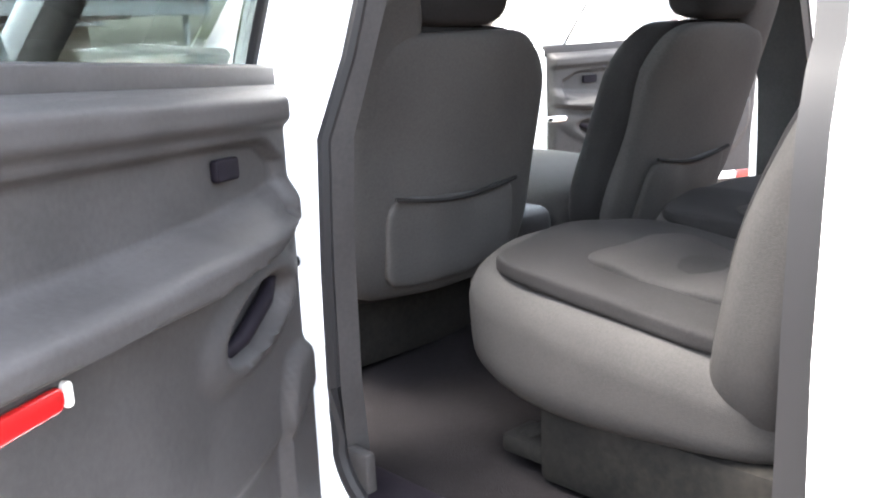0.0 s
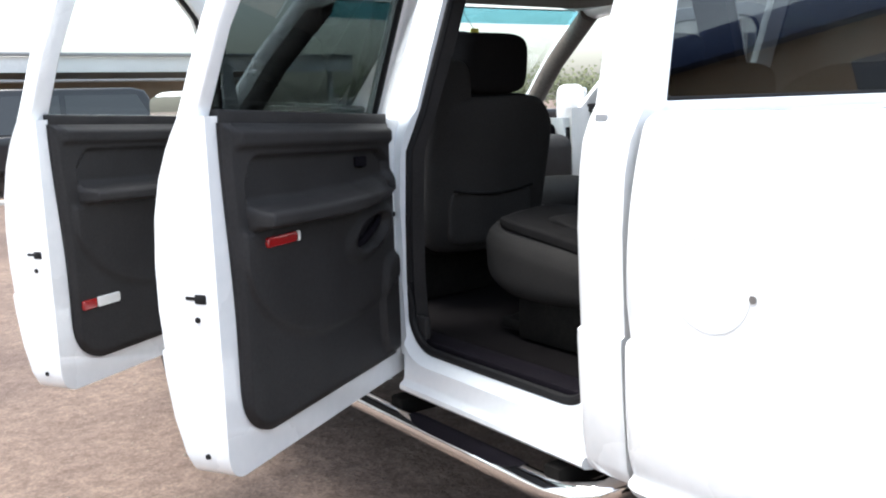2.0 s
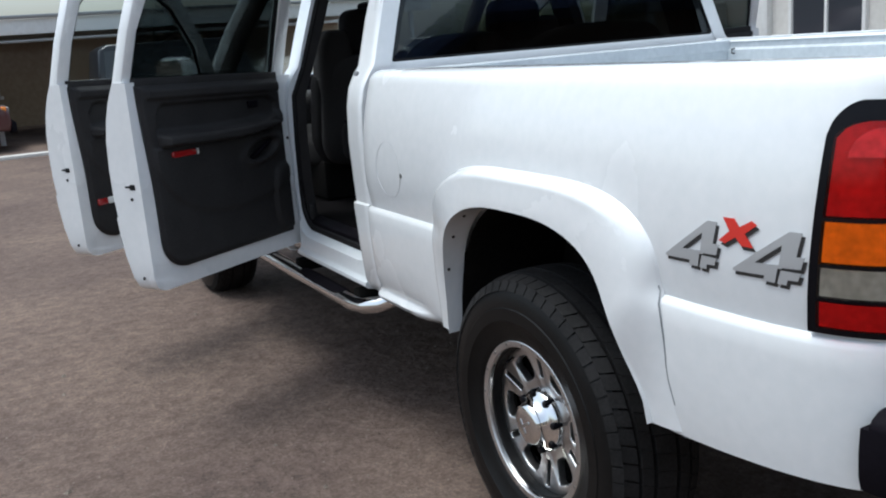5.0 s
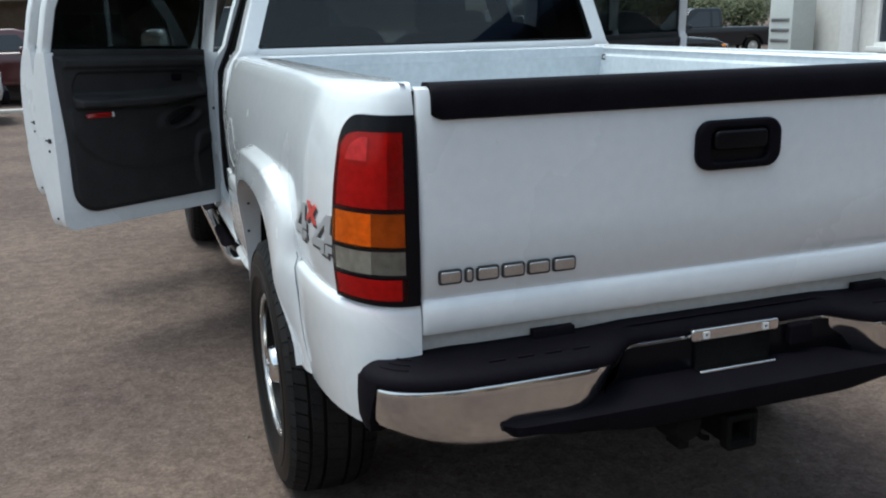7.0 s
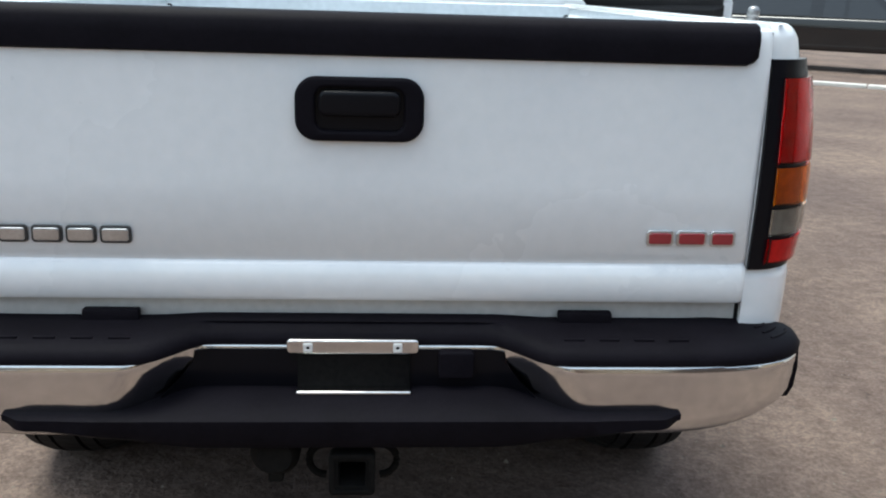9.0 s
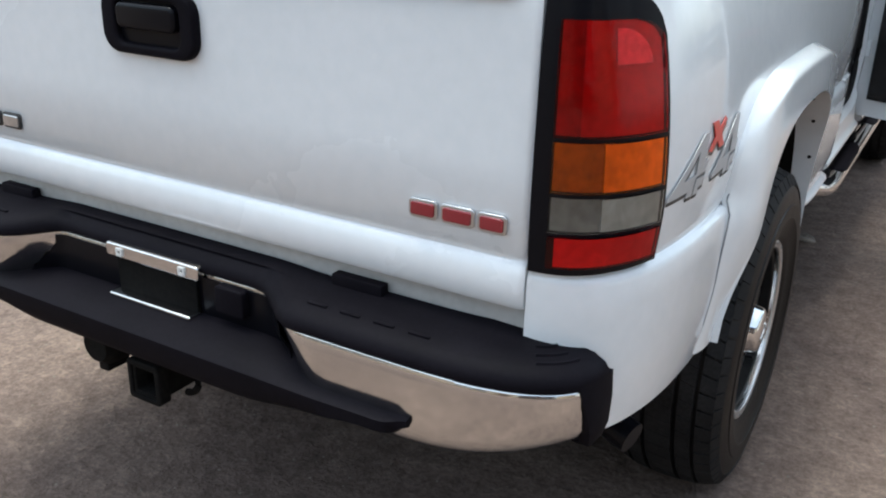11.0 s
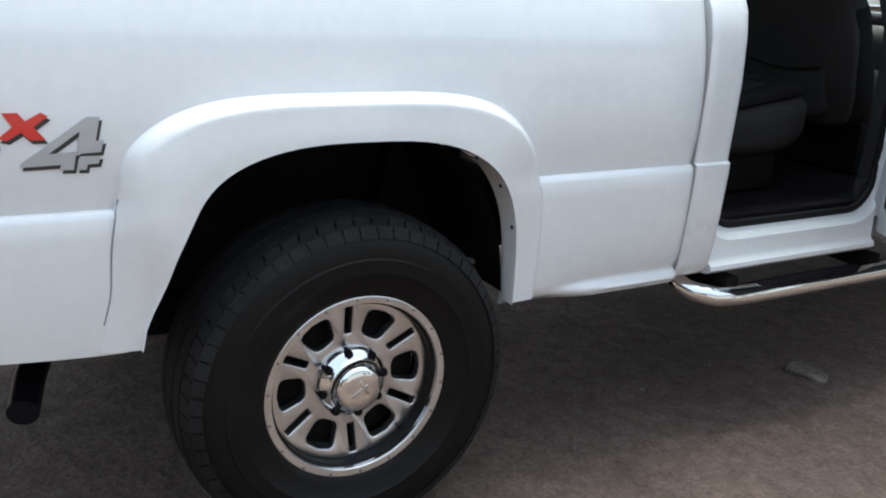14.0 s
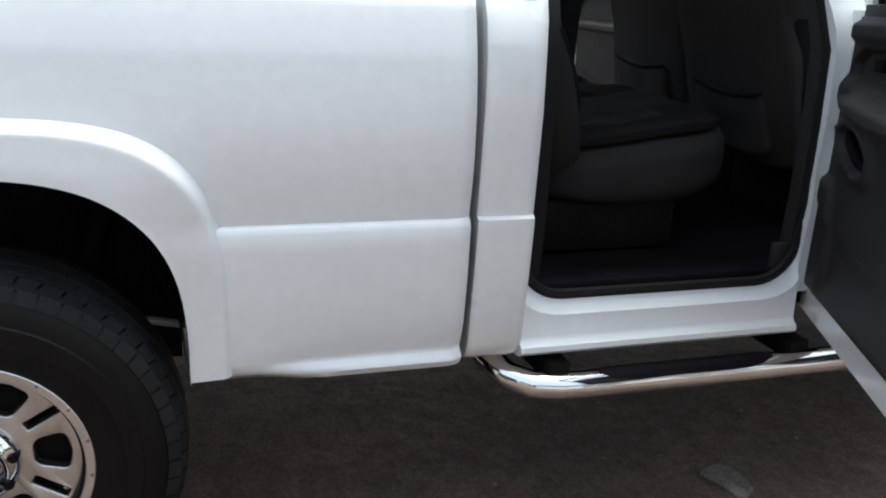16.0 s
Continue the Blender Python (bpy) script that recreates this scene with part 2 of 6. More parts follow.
def YZ(s):
    """Plate's (x, y) -> world (y, z), front to the side s."""
    return Matrix(((0, 0, s, 0), (1, 0, 0, 0), (0, 1, 0, 0), (0, 0, 0, 1)))


def flip(bm, s):
    if s < 0:
        for v in bm.verts:
            v.co.x = -v.co.x
    return bm


# ---------------------------------------------------------------- pickup truck
truck = tagged(new("pickup_truck"), "white crew cab pickup truck with open doors parked on dirt", "pickup truck")
BED_FRONT = 2.130
SIDE = [(0.555, -0.058), (0.575, -0.034), (0.585, -0.027), (0.593, -0.023), (0.60, -0.020), (0.607, -0.0185), (0.62, -0.0165), (0.66, -0.011), (0.75, -0.003), (0.86, 0.000), (0.900, -0.001), (0.913, -0.006), (0.9195, -0.018), (0.928, -0.0165), (1.00, -0.006)]
SIDE += [(1.05 + 0.335 * k / 16, -0.004 - 0.054 * (k / 16) ** 2.2) for k in range(17)]
SIDE += [(1.396, -0.068), (1.405, -0.082), (1.411, -0.100), (1.413, -0.125), (1.413, -0.165)]


P0, P1, P2, P3 = Vector((0.8008, 0.004, 0)), Vector((0.950, -0.001, 0)), Vector((0.985, 0.19, 0)), Vector((0.985, 0.50, 0))


def plan(a):
    """The bed's outline from above, on the right: a in 0..1 rounds the rear corner, then a - 1 is the way forward from y = 0.50."""
    if a <= 1:
        b = 1 - a
        p = P0 * b ** 3 + P1 * (3 * a * b * b) + P2 * (3 * a * a * b) + P3 * a ** 3
        d = (P1 - P0) * (b * b) + (P2 - P1) * (2 * a * b) + (P3 - P2) * (a * a)
        return p, Vector((d.y, -d.x, 0)).normalized()
    return Vector((0.985, 0.50 + (a - 1), 0)), Vector((1, 0, 0))


def bed_bottom(y):
    if y < 0.545:
        return 0.598 + max(0.0, 0.5 - y) * 0.06
    if y > 1.515:
        return 0.557
    u = abs((y - 1.03) / 0.487)
    return 0.58 + 0.50 * max(0.0, 1 - u ** 3.0) ** (1 / 3.0)


def bed_side(s):
    stations = [i / 24 for i in range(25)]
    ys = [0.51, 0.525, 0.54] + lin(0.5455, 0.62, 8) + lin(0.64, 1.43, 22) + lin(1.44, 1.514, 8) + lin(1.517, BED_FRONT - 0.03, 12) + [BED_FRONT - 0.012, BED_FRONT]
    stations += [1 + y - 0.50 for y in ys]
    vs = [v[0] for v in SIDE[:-1]] + [1.4131]
    top = vs[-1]

    def f(a, z, k):
        p, n = plan(a)
        y = p.y
        low = bed_bottom(y)
        zz = z if z >= low else low
        if low > 0.9 and z < low:
            zz = low
        off = interp(zz, SIDE) * (0.35 + 0.65 * smoothstep(0.0, 0.6, a))
        off += smoothstep(1.64, 1.80, y) * interp(zz, [(0.555, 0.034), (0.575, 0.024), (0.585, 0.014), (0.593, -0.002), (0.600, -0.009), (0.607, -0.009), (0.620, -0.005), (0.66, 0.0)])
        if y > BED_FRONT - 0.02:
            off -= 0.012 * (y - BED_FRONT + 0.02) / 0.02
        if k:
            off -= 0.012
            zz = min(zz, 1.395)
        q = p + n * off
        if z > 1.41305:
            q.x = min(q.x, 0.822)
        return (s * q.x, q.y, zz)

    bm = shell(f, stations, vs)
    bmesh.ops.remove_doubles(bm, verts=bm.verts[:], dist=2e-5)
    bmesh.ops.dissolve_degenerate(bm, edges=bm.edges[:], dist=1e-5)
    return part("bed_side", bm, WHITE, truck, "white painted bed side panel", smooth=50)


def fender_flare(s):
    us = lin(0.0, 1.0, 48)
    ws = [0.0, 0.03, 0.06, 0.10, 0.16, 0.23, 0.30, 0.38, 0.47, 0.57, 0.68, 0.80, 0.90, 0.97]
    lip = [(1.0, 1.030), (1.0, 0.985), (1.0, 0.93)]

    def f(u, j):
        w = ws[j] if j < len(ws) else lip[j - len(ws)][0]
        yo, zo = arch(1.040, 0.562, 0.558, 0.590, 4.0, u)
        foot = smoothstep(0.0, 0.16, u) * smoothstep(0.0, 0.30, 1 - u)
        yi, zi = arch(1.040, 0.474, 0.572, 0.472, 2.6 if u < 0.5 else 3.1, u)
        if u < 0.5:
            zi += 0.032 * (1 - u * 2) ** 4
            zo += 0.050 * (1 - u * 2) ** 4
        else:
            zo += 0.022 * (u * 2 - 1) ** 6
            zi += 0.006 * (u * 2 - 1) ** 6
        if u < 0.5:         # both edges of the rear leg lean forward between foot and crown
            yi += 0.040 * smoothstep(0.60, 0.78, zi) * (1 - smoothstep(0.85, 1.02, zi))
            yo += 0.030 * smoothstep(0.60, 0.76, zo) * (1 - smoothstep(0.93, 1.06, zo))
        z = zo + (zi - zo) * w
        if j < len(ws):
            # a crisp rear edge that melts into the panel over the wheel and in front of it
            soft = smoothstep(0.20, 0.42, u)
            rise = (1 - soft) * (1 - 0.88 * (1 - w) ** 3 if w else -0.06) + soft * (0.84 * smoothstep(-0.02, 0.19, w) + 0.16 * smoothstep(0.05, 1.0, w))
            base = 0.982 + interp(max(z, 0.62), SIDE)
            x = base + (1.030 - base) * rise * (0.2 + 0.8 * foot)
        else:
            x = lip[j - len(ws)][1]
            x = min(x, 0.985 + 0.045 * (0.2 + 0.8 * foot))
        return (s * x, yo + (yi - yo) * w, z)

    bm = bmesh.new()
    add_grid(bm, f, us, range(len(ws) + len(lip)))
    flare = part("fender_flare", bm, WHITE, truck, "white rear wheel arch flare", smooth=50)
    for a, b in ((0.004, 0.13), (0.87, 0.995)):
        line = [Vector(f(u, 1 if a < 0.5 else 0)) + Vector((s * 0.0005, 0, 0)) for u in lin(a, b, 12)]
        part("flare_gap", tube(line, 0.0018, 6), GAP, flare, "thin dark gap beside the flare")
    for u in (0.70, 0.80, 0.90, 0.14, 0.24):
        y, z = arch(1.040, 0.474, 0.572, 0.472, 2.6 if u < 0.5 else 3.1, u)
        part("flare_bolt", moved(pillow(0.011, 0.008, 0.011, 3, 2), pose(s * 0.985, y, z)), SEAL, flare)
    return flare


def wheel_well(s, yc):
    bm = bmesh.new()

    def f(u, x):
        y, z = arch(yc, 0.475, 0.50, 0.56, 2.6, u)
        return (s * x, y, max(z, 0.600))

    add_grid(bm, f, lin(0, 1, 24), [0.55, 0.75, 0.945])
    wall = bmesh.new()
    add_grid(wall, lambda u, v: (s * 0.55, yc + u, v), lin(-0.475, 0.475, 4), [0.45, 1.06])
    return part("wheel_well", merged(bm, wall), UNDER, truck, "black wheel well liner")


for s in (-1, 1):
    bed_side(s)
    fender_flare(s)
    wheel_well(s, 1.035)

# bed floor, inner walls and front header
bm = bmesh.new()
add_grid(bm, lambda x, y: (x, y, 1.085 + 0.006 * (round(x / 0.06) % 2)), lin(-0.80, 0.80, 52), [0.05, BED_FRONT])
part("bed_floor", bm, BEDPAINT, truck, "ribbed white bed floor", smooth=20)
for s in (-1, 1):
    prof = [(0.826, 1.413), (0.815, 1.410), (0.812, 1.37), (0.80, 1.36), (0.79, 1.20), (0.80, 1.08)]
    bm = bmesh.new()
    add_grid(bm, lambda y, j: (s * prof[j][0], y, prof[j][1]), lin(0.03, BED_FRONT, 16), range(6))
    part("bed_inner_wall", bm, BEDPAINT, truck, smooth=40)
    part("tie_hook", tube([(s * 0.800, 2.02, 1.345), (s * 0.785, 2.02, 1.347), (s * 0.785, 2.02, 1.363), (s * 0.800, 2.02, 1.366)], 0.004, 8), BLACK, truck, "black bed tie-down hook")
    if s > 0:
        part("rail_knob", merged(moved(pillow(0.024, 0.026, 0.028, 6, 2.6), pose(0.836, 0.214, 1.428)), moved(lathe([(0, 0.0), (0.012, 0.0), (0.012, 0.016), (0, 0.016)], 12), pose(0.836, 0.214, 1.4125))), STEEL, truck, "small grey metal knob on the bed rail", smooth=60)
prof = [(2.115, 1.30), (2.112, 1.395), (2.105, 1.405), (2.065, 1.407), (2.055, 1.40), (2.052, 1.36), (2.06, 1.35), (2.06, 0.93)]
bm = bmesh.new()
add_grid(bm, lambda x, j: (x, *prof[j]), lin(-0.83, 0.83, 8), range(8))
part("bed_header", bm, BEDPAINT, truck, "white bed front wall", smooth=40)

# tailgate
prof = [(0.05, 0.858), (0.0, 0.859), (-0.005, 0.867), (-0.007, 0.895), (-0.004, 0.932), (0.005, 0.9395), (0.005, 0.946), (-0.001, 0.952), (0.0, 1.10), (0.001, 1.30), (0.004, 1.385), (0.012, 1.403), (0.03, 1.408), (0.05, 1.405), (0.055, 1.38), (0.055, 0.87)]
TG = 0.7986


def gate(u, j, k=0):
    y, z = prof[j]
    e = max(0.0, (abs(u) - 0.985) / 0.015)
    return (u * TG, y + 0.006 * e * e, z - 0.005)


bm = bmesh.new()
us = [-1, -0.995, -0.985] + lin(-0.95, 0.95, 12) + [0.985, 0.995, 1]
rows = add_grid(bm, gate, us, range(len(prof)))
for r in (rows[0], rows[-1]):
    bm.faces.new(r)
tailgate = part("tailgate", bm, WHITE, truck, "white tailgate with a pressed lower crease", smooth=50)
# dark gaps beside the gate and pale sill under it
for s in (-1, 1):
    part("tailgate_gap", box(s * 0.7995 - 0.003, s * 0.7995 + 0.003, 0.022, 0.06, 0.80, 1.395), SEAL, truck)
# sill in a duller, warmer grey than the gate
part("bed_sill", box(-0.797, 0.797, 0.022, 0.06, 0.79, 0.862, 0.006), textured("dull sill paint", (0.42, 0.41, 0.39), (0.52, 0.51, 0.49), 4, (0.5, 0.6)), truck, "dull pale sill below the tailgate")
# black cap moulding
prof2 = [(-0.004, 1.339), (-0.011, 1.343), (-0.013, 1.375), (-0.010, 1.398), (0.0, 1.412), (0.02, 1.418), (0.05, 1.4165), (0.058, 1.412), (0.058, 1.405)]
bm = bmesh.new()
us = [-1, -0.998, -0.99] + lin(-0.97, 0.97, 20) + [0.99, 0.998, 1]


def cap(u, j):
    y, z = prof2[j]
    e = max(0.0, (abs(u) - 0.97) / 0.03)
    if j < 3:
        z += 0.012 * e * e
    return (u * 0.768, y + 0.006 * e * e, z - 0.006)


rows = add_grid(bm, cap, us, range(9))
for r in (rows[0], rows[-1]):
    bm.faces.new(r)
part("cap_moulding", bm, BLACK, tailgate, "black plastic tailgate top moulding", smooth=50)
# handle
hb = moved(flat([rounded(-0.121, 0.121, -0.060, 0.060, 0.040, 8), rounded(-0.083, 0.083, -0.040, 0.040, 0.020, 6)], 0.022, 0.007, 3), Matrix.Translation((0.014, -0.006, 1.235)) @ XZ)
handle = part("handle_bezel", hb, BLACK, tailgate, "black plastic tailgate handle bezel", smooth=60)
part("handle_recess", box(-0.076, 0.104, -0.0035, 0.004, 1.190, 1.280), GLOSSBLACK, tailgate)
part("handle_lever", moved(flat([rounded(-0.076, 0.076, -0.022, 0.026, 0.014, 5)], 0.024, 0.008, 3), Matrix.Translation((0.014, -0.010, 1.245)) @ XZ), GLOSSBLACK, tailgate, "glossy black handle lever", smooth=60)


def badge(x0, widths, z0, z1, face, rim, label):
    """Raised blocks on the gate, one for each sign, in a darker rim."""
    x, gap = x0, 0.006
    for w in widths:
        r = moved(flat([rounded(x, x + w, z0, z1, 0.008, 4)], 0.006, 0.002), Matrix.Translation((0, -0.004, 0)) @ XZ)
        block = part("badge_block", r, rim, tailgate, label)
        part("badge_face", moved(flat([rounded(x + 0.005, x + w - 0.005, z0 + 0.005, z1 - 0.005, 0.005, 4)], 0.006, 0.002), Matrix.Translation((0, -0.0075, 0)) @ XZ), face, block)
        x += w + gap


badge(-0.762, (0.056, 0.022, 0.056, 0.058, 0.058, 0.060), 0.968, 1.003, ALLOY, DECAL_BLACK, "silver raised badge with a black edge")
badge(0.585, (0.055, 0.062, 0.052), 0.975, 1.008, BADGE_RED, ALLOY, "red raised badge with a silver edge")


# rear lamps
def lamp_surface(a0, a1, z0, z1, out, n=12, m=8, round_top=0.0, inner=0.02):
    """A curved plate on the bed's corner; its outer edge leans in towards the top."""
    def f(a, z, k):
        zz = z
        e = max(0.0, (a - a1 + 0.13) / 0.13)
        if round_top:
            zz = z0 + (z - z0) * (1 - (1 - math.sqrt(1 - e * e * 0.99)) * round_top / (z1 - z0))
        aa = a * (1 - 0.09 * max(0.0, (zz - 0.93) / 0.40) ** 1.5)
        p, nrm = plan(aa)
        q = p + nrm * (interp(zz, SIDE) * min(0.75, 0.35 + 0.65 * smoothstep(0.0, 0.6, aa)) + (out if not k else out - inner))
        return (q.x, q.y, zz)
    return shell(f, lin(a0, a1, n), lin(z0, z1, m))


def lens_glass(name, tint):
    m = pane_material(name, tint, 0.03)
    m.node_tree.nodes["Principled BSDF"].inputs["IOR"].default_value = 1.32
    nt = m.node_tree
    n, l = nt.nodes, nt.links
    co = n.new("ShaderNodeTexCoord")
    w = n.new("ShaderNodeTexWave")
    w.wave_type, w.bands_direction = "BANDS", "X"
    w.inputs["Scale"].default_value, w.inputs["Distortion"].default_value = 55, 0.0
    l.new(co.outputs["Object"], w.inputs["Vector"])
    b = n.new("ShaderNodeBump")
    b.inputs["Strength"].default_value, b.inputs["Distance"].default_value = 0.10, 0.001
    l.new(w.outputs["Fac"], b.inputs["Height"])
    l.new(b.outputs[0], n["Principled BSDF"].inputs["Normal"])
    return m


LENS_RED, LENS_AMBER, LENS_CLEAR = lens_glass("red lamp glass", (0.78, 0.009, 0.013)), lens_glass("amber lamp glass", (0.98, 0.30, 0.006)), lens_glass("smoked lamp glass", (0.66, 0.63, 0.57))
BOWL = textured("lamp reflector", (0.55, 0.55, 0.55), (0.95, 0.95, 0.95), 7, (0.25, 0.45), metal=0.6, fine=60)


BOWL_DIM = textured("dim lamp housing", (0.34, 0.34, 0.34), (0.62, 0.62, 0.62), 6, (0.3, 0.5), metal=0.4, fine=60)
BOWL_GREY = textured("grey lamp housing", (0.18, 0.18, 0.18), (0.34, 0.34, 0.34), 7, (0.3, 0.5), metal=0.3, fine=60)


def rear_lamp(s):
    lamp = part("rear_lamp", flip(lamp_surface(0.006, 0.548, 0.926, 1.346, 0.011, 40, 18, 0.065, 0.04), s), GLOSSBLACK, truck, "tall rear lamp in a black housing", smooth=50)
    for name, mat, z0, z1, top in (("red_lens", LENS_RED, 1.146, 1.312, 0.03), ("amber_lens", LENS_AMBER, 1.062, 1.138, 0.0), ("clear_lens", LENS_CLEAR, 0.999, 1.054, 0.0), ("red_lens", LENS_RED, 0.940, 0.991, 0.0)):
        split = 0.265 if name != "red_lens" else (0.17 if z0 > 1.0 else 0.10)
        if split > 0.11:
            part("inner_bowl", flip(lamp_surface(0.080, split, z0 + 0.002, z1 - 0.002, 0.0115, 8, 8, 0.0, 0.005), s), BOWL_GREY, lamp)
        if z0 > 1.1:
            # the tall lens has a dim backing and one bright bowl behind its middle
            part("lens_backing", flip(lamp_surface(split, 0.506, z0 + 0.002, z1 - 0.002, 0.0125, 12, 8, top, 0.005), s), BOWL_DIM, lamp)
            part("reflector_bowl", flip(lamp_surface(0.300, 0.455, 1.250, 1.300, 0.0155, 10, 8, 0.045, 0.002), s), BOWL, lamp)
        else:
            part("reflector_bowl", flip(lamp_surface(split, 0.506, z0 + 0.002, z1 - 0.002, 0.0135, 12, 8, top, 0.006), s), BOWL_DIM if name == "clear_lens" else BOWL, lamp)
        lens = part(name, flip(lamp_surface(0.075, 0.514, z0, z1, 0.0195, 30, 8, top, 0.005), s), mat, lamp)
        lens.visible_shadow = False
    return lamp


for s in (-1, 1):
    rear_lamp(s)


# side decals
def corner_x(y):
    lo, hi = 0.0, 1.0
    if y >= 0.50:
        return 0.985
    for _ in range(30):
        mid = (lo + hi) / 2
        lo, hi = (mid, hi) if plan(mid)[0].y < y else (lo, mid)
    return plan(lo)[0].x


FOUR = [(0, 0.075), (0, 0.125), (0.81, 0.943), (0.966, 0.94), (0.90, 0.51), (1, 0.515), (0.955, 0.30), (0.712, 0.285), (0.655, 0.26), (0.615, -0.01), (0.45, 0), (0.475, 0.095)]
FOUR_HOLE = [(0.33, 0.30), (0.715, 0.69), (0.675, 0.325)]
FOUR_FOOT = [(0.70, 0.235), (0.955, 0.23), (0.92, 0.086), (0.787, 0.08), (0.77, -0.02), (0.65, -0.01)]
CROSS = [(0.0, 0.08), (0.30, 0.50), (0.12, 1.0), (0.42, 1.0), (0.55, 0.70), (0.86, 1.0), (1.0, 0.86), (0.70, 0.48), (0.92, 0.0), (0.62, 0.0), (0.46, 0.30), (0.18, 0.0)]


def decal(s, loops, u0, w, z0, h, lift, material, label, shift=(0, 0)):
    """A thin sticker on the bed side; it reads from outside on both sides."""
    bm = flat([[(u0 + w * x + shift[0], z0 + h * y + shift[1]) for x, y in loop] for loop in loops], 0.0012)
    bmesh.ops.triangulate(bm, faces=bm.faces[:])
    for k in range(1, 12):
        bmesh.ops.bisect_plane(bm, geom=bm.verts[:] + bm.edges[:] + bm.faces[:], dist=1e-6, plane_co=(u0 + w * k / 12, 0, 0), plane_no=(1, 0, 0))
    for v in bm.verts:
        u, z, d = v.co
        y = u if s > 0 else 0.680 - u
        x = corner_x(y) + interp(z, SIDE) + lift + d
        v.co = (s * x, y, z)
    return part("decal", bm, material, truck, label, smooth=20)


for s in (-1, 1):
    for loops, u0, w, z0, h, mat, lab in (([FOUR, FOUR_HOLE, FOUR_FOOT], 0.177, 0.149, 1.008, 0.106, DECAL_SILVER, "silver numeral 4 sticker"), ([FOUR, FOUR_HOLE, FOUR_FOOT], 0.361, 0.152, 1.008, 0.108, DECAL_SILVER, "silver numeral 4 sticker"),
                                          ([CROSS], 0.326, 0.090, 1.068, 0.052, DECAL_RED, "red letter x sticker")):
        decal(s, loops, u0, w, z0, h, 0.0016, DECAL_BLACK, "black shadow of the sticker", (0.0045, -0.0075))
        decal(s, loops, u0, w, z0, h, 0.0032, mat, lab)

# fuel filler door, left side only
def left_plate(name, loops, depth, lift, material, label):
    bm = flat(loops, depth)
    for v in bm.verts:
        y, z, d = v.co
        v.co = (-(0.985 + interp(z, SIDE) + lift + d), y, z)
    return part(name, bm, material, truck, label, smooth=20)


SEAM = principled("panel seam", (0.52, 0.53, 0.54), 0.5)
left_plate("fuel_door", [circle(1.905, 1.075, 0.0985, 48), circle(1.905, 1.075, 0.0965, 48)], 0.0012, 0.0003, SEAM, "round seam of the fuel filler door")
left_plate("fuel_door_lock", [circle(1.803, 1.063, 0.008, 14)], 0.004, 0.001, STEEL, "small metal fuel door lock")


# ---------------------------------------------------------------- rear bumper
def bumper_plan(t):
    a = abs(t)
    if a <= 0.6:
        x, y, n = a / 0.6 * 0.60, -0.112, Vector((0, -1, 0))
    else:
        p = (a - 0.6) / 0.4 * math.pi / 2
        c, d = math.sin(p) ** 0.72, max(0.0, math.cos(p)) ** 0.72
        x, y = 0.60 + 0.337 * c, 0.06 - 0.172 * d
        n = Vector((c ** 1.78 / 0.342, -d ** 1.78 / 0.172, 0)).normalized()
    if t < 0:
        x, n = -x, Vector((-n.x, n.y, 0))
    return Vector((x, y, 0)), n


PAD = [(-0.132, 0.780), (-0.128, 0.814), (-0.095, 0.808), (-0.06, 0.801), (-0.025, 0.796), (-0.006, 0.786), (0.004, 0.773), (0.002, 0.760), (-0.012, 0.754), (-0.03, 0.752)]


def pad_point(t, j):
    d, z = PAD[j]
    p, n = bumper_plan(t)
    back = 1 - smoothstep(0.27, 0.41, abs(p.x))
    if j > 2:
        d -= 0.074 * back * (1 if j > 3 else 0.5)
        z += 0.014 * back
    else:
        z += 0.006 * back
    q = p + n * d
    return (q.x, q.y, z)


bumper = tagged(new("rear_bumper"), "chrome step bumper with black plastic pads")
bumper.parent = truck
bm = bmesh.new()
ts = lin(-0.985, -0.60, 18) + lin(-0.58, 0.58, 44) + lin(0.60, 0.985, 18)
rows = add_grid(bm, pad_point, ts, range(len(PAD)))
for r in (rows[0], rows[-1]):
    bm.faces.new(r)
pad = part("step_pad", bm, BLACK, bumper, "black ribbed bumper step pad", smooth=50)
for s in (-1, 1):
    for i in range(4):
        rib = []
        for t in lin(0.80, 0.925 - 0.012 * i, 8):
            p, n = bumper_plan(t)
            d = -0.028 - 0.022 * i
            q = p + n * d
            rib.append((s * q.x, q.y, interp(d, [(-0.128, 0.814), (-0.095, 0.808), (-0.06, 0.801), (-0.025, 0.796)]) + 0.0005))
        part("tread_rib", tube(rib, 0.003, 6), BLACK, pad)
    for i in range(4):
        x = s * (0.44 + 0.07 * i)
        part("tread_rib", box(x - 0.020, x + 0.020, -0.075, -0.068, 0.797, 0.8015, 0.001), BLACK, pad)
for s in (-1, 1):
    part("pad_tab", box(s * 0.475 - 0.055, s * 0.475 + 0.055, -0.006, 0.018, 0.79, 0.831, 0.004), BLACK, pad)
BAR = [(-0.012, 0.759), (-0.003, 0.760), (0.001, 0.754), (0.001, 0.735), (-0.001, 0.690), (-0.005, 0.640), (-0.010, 0.618), (-0.018, 0.606), (-0.05, 0.602)]


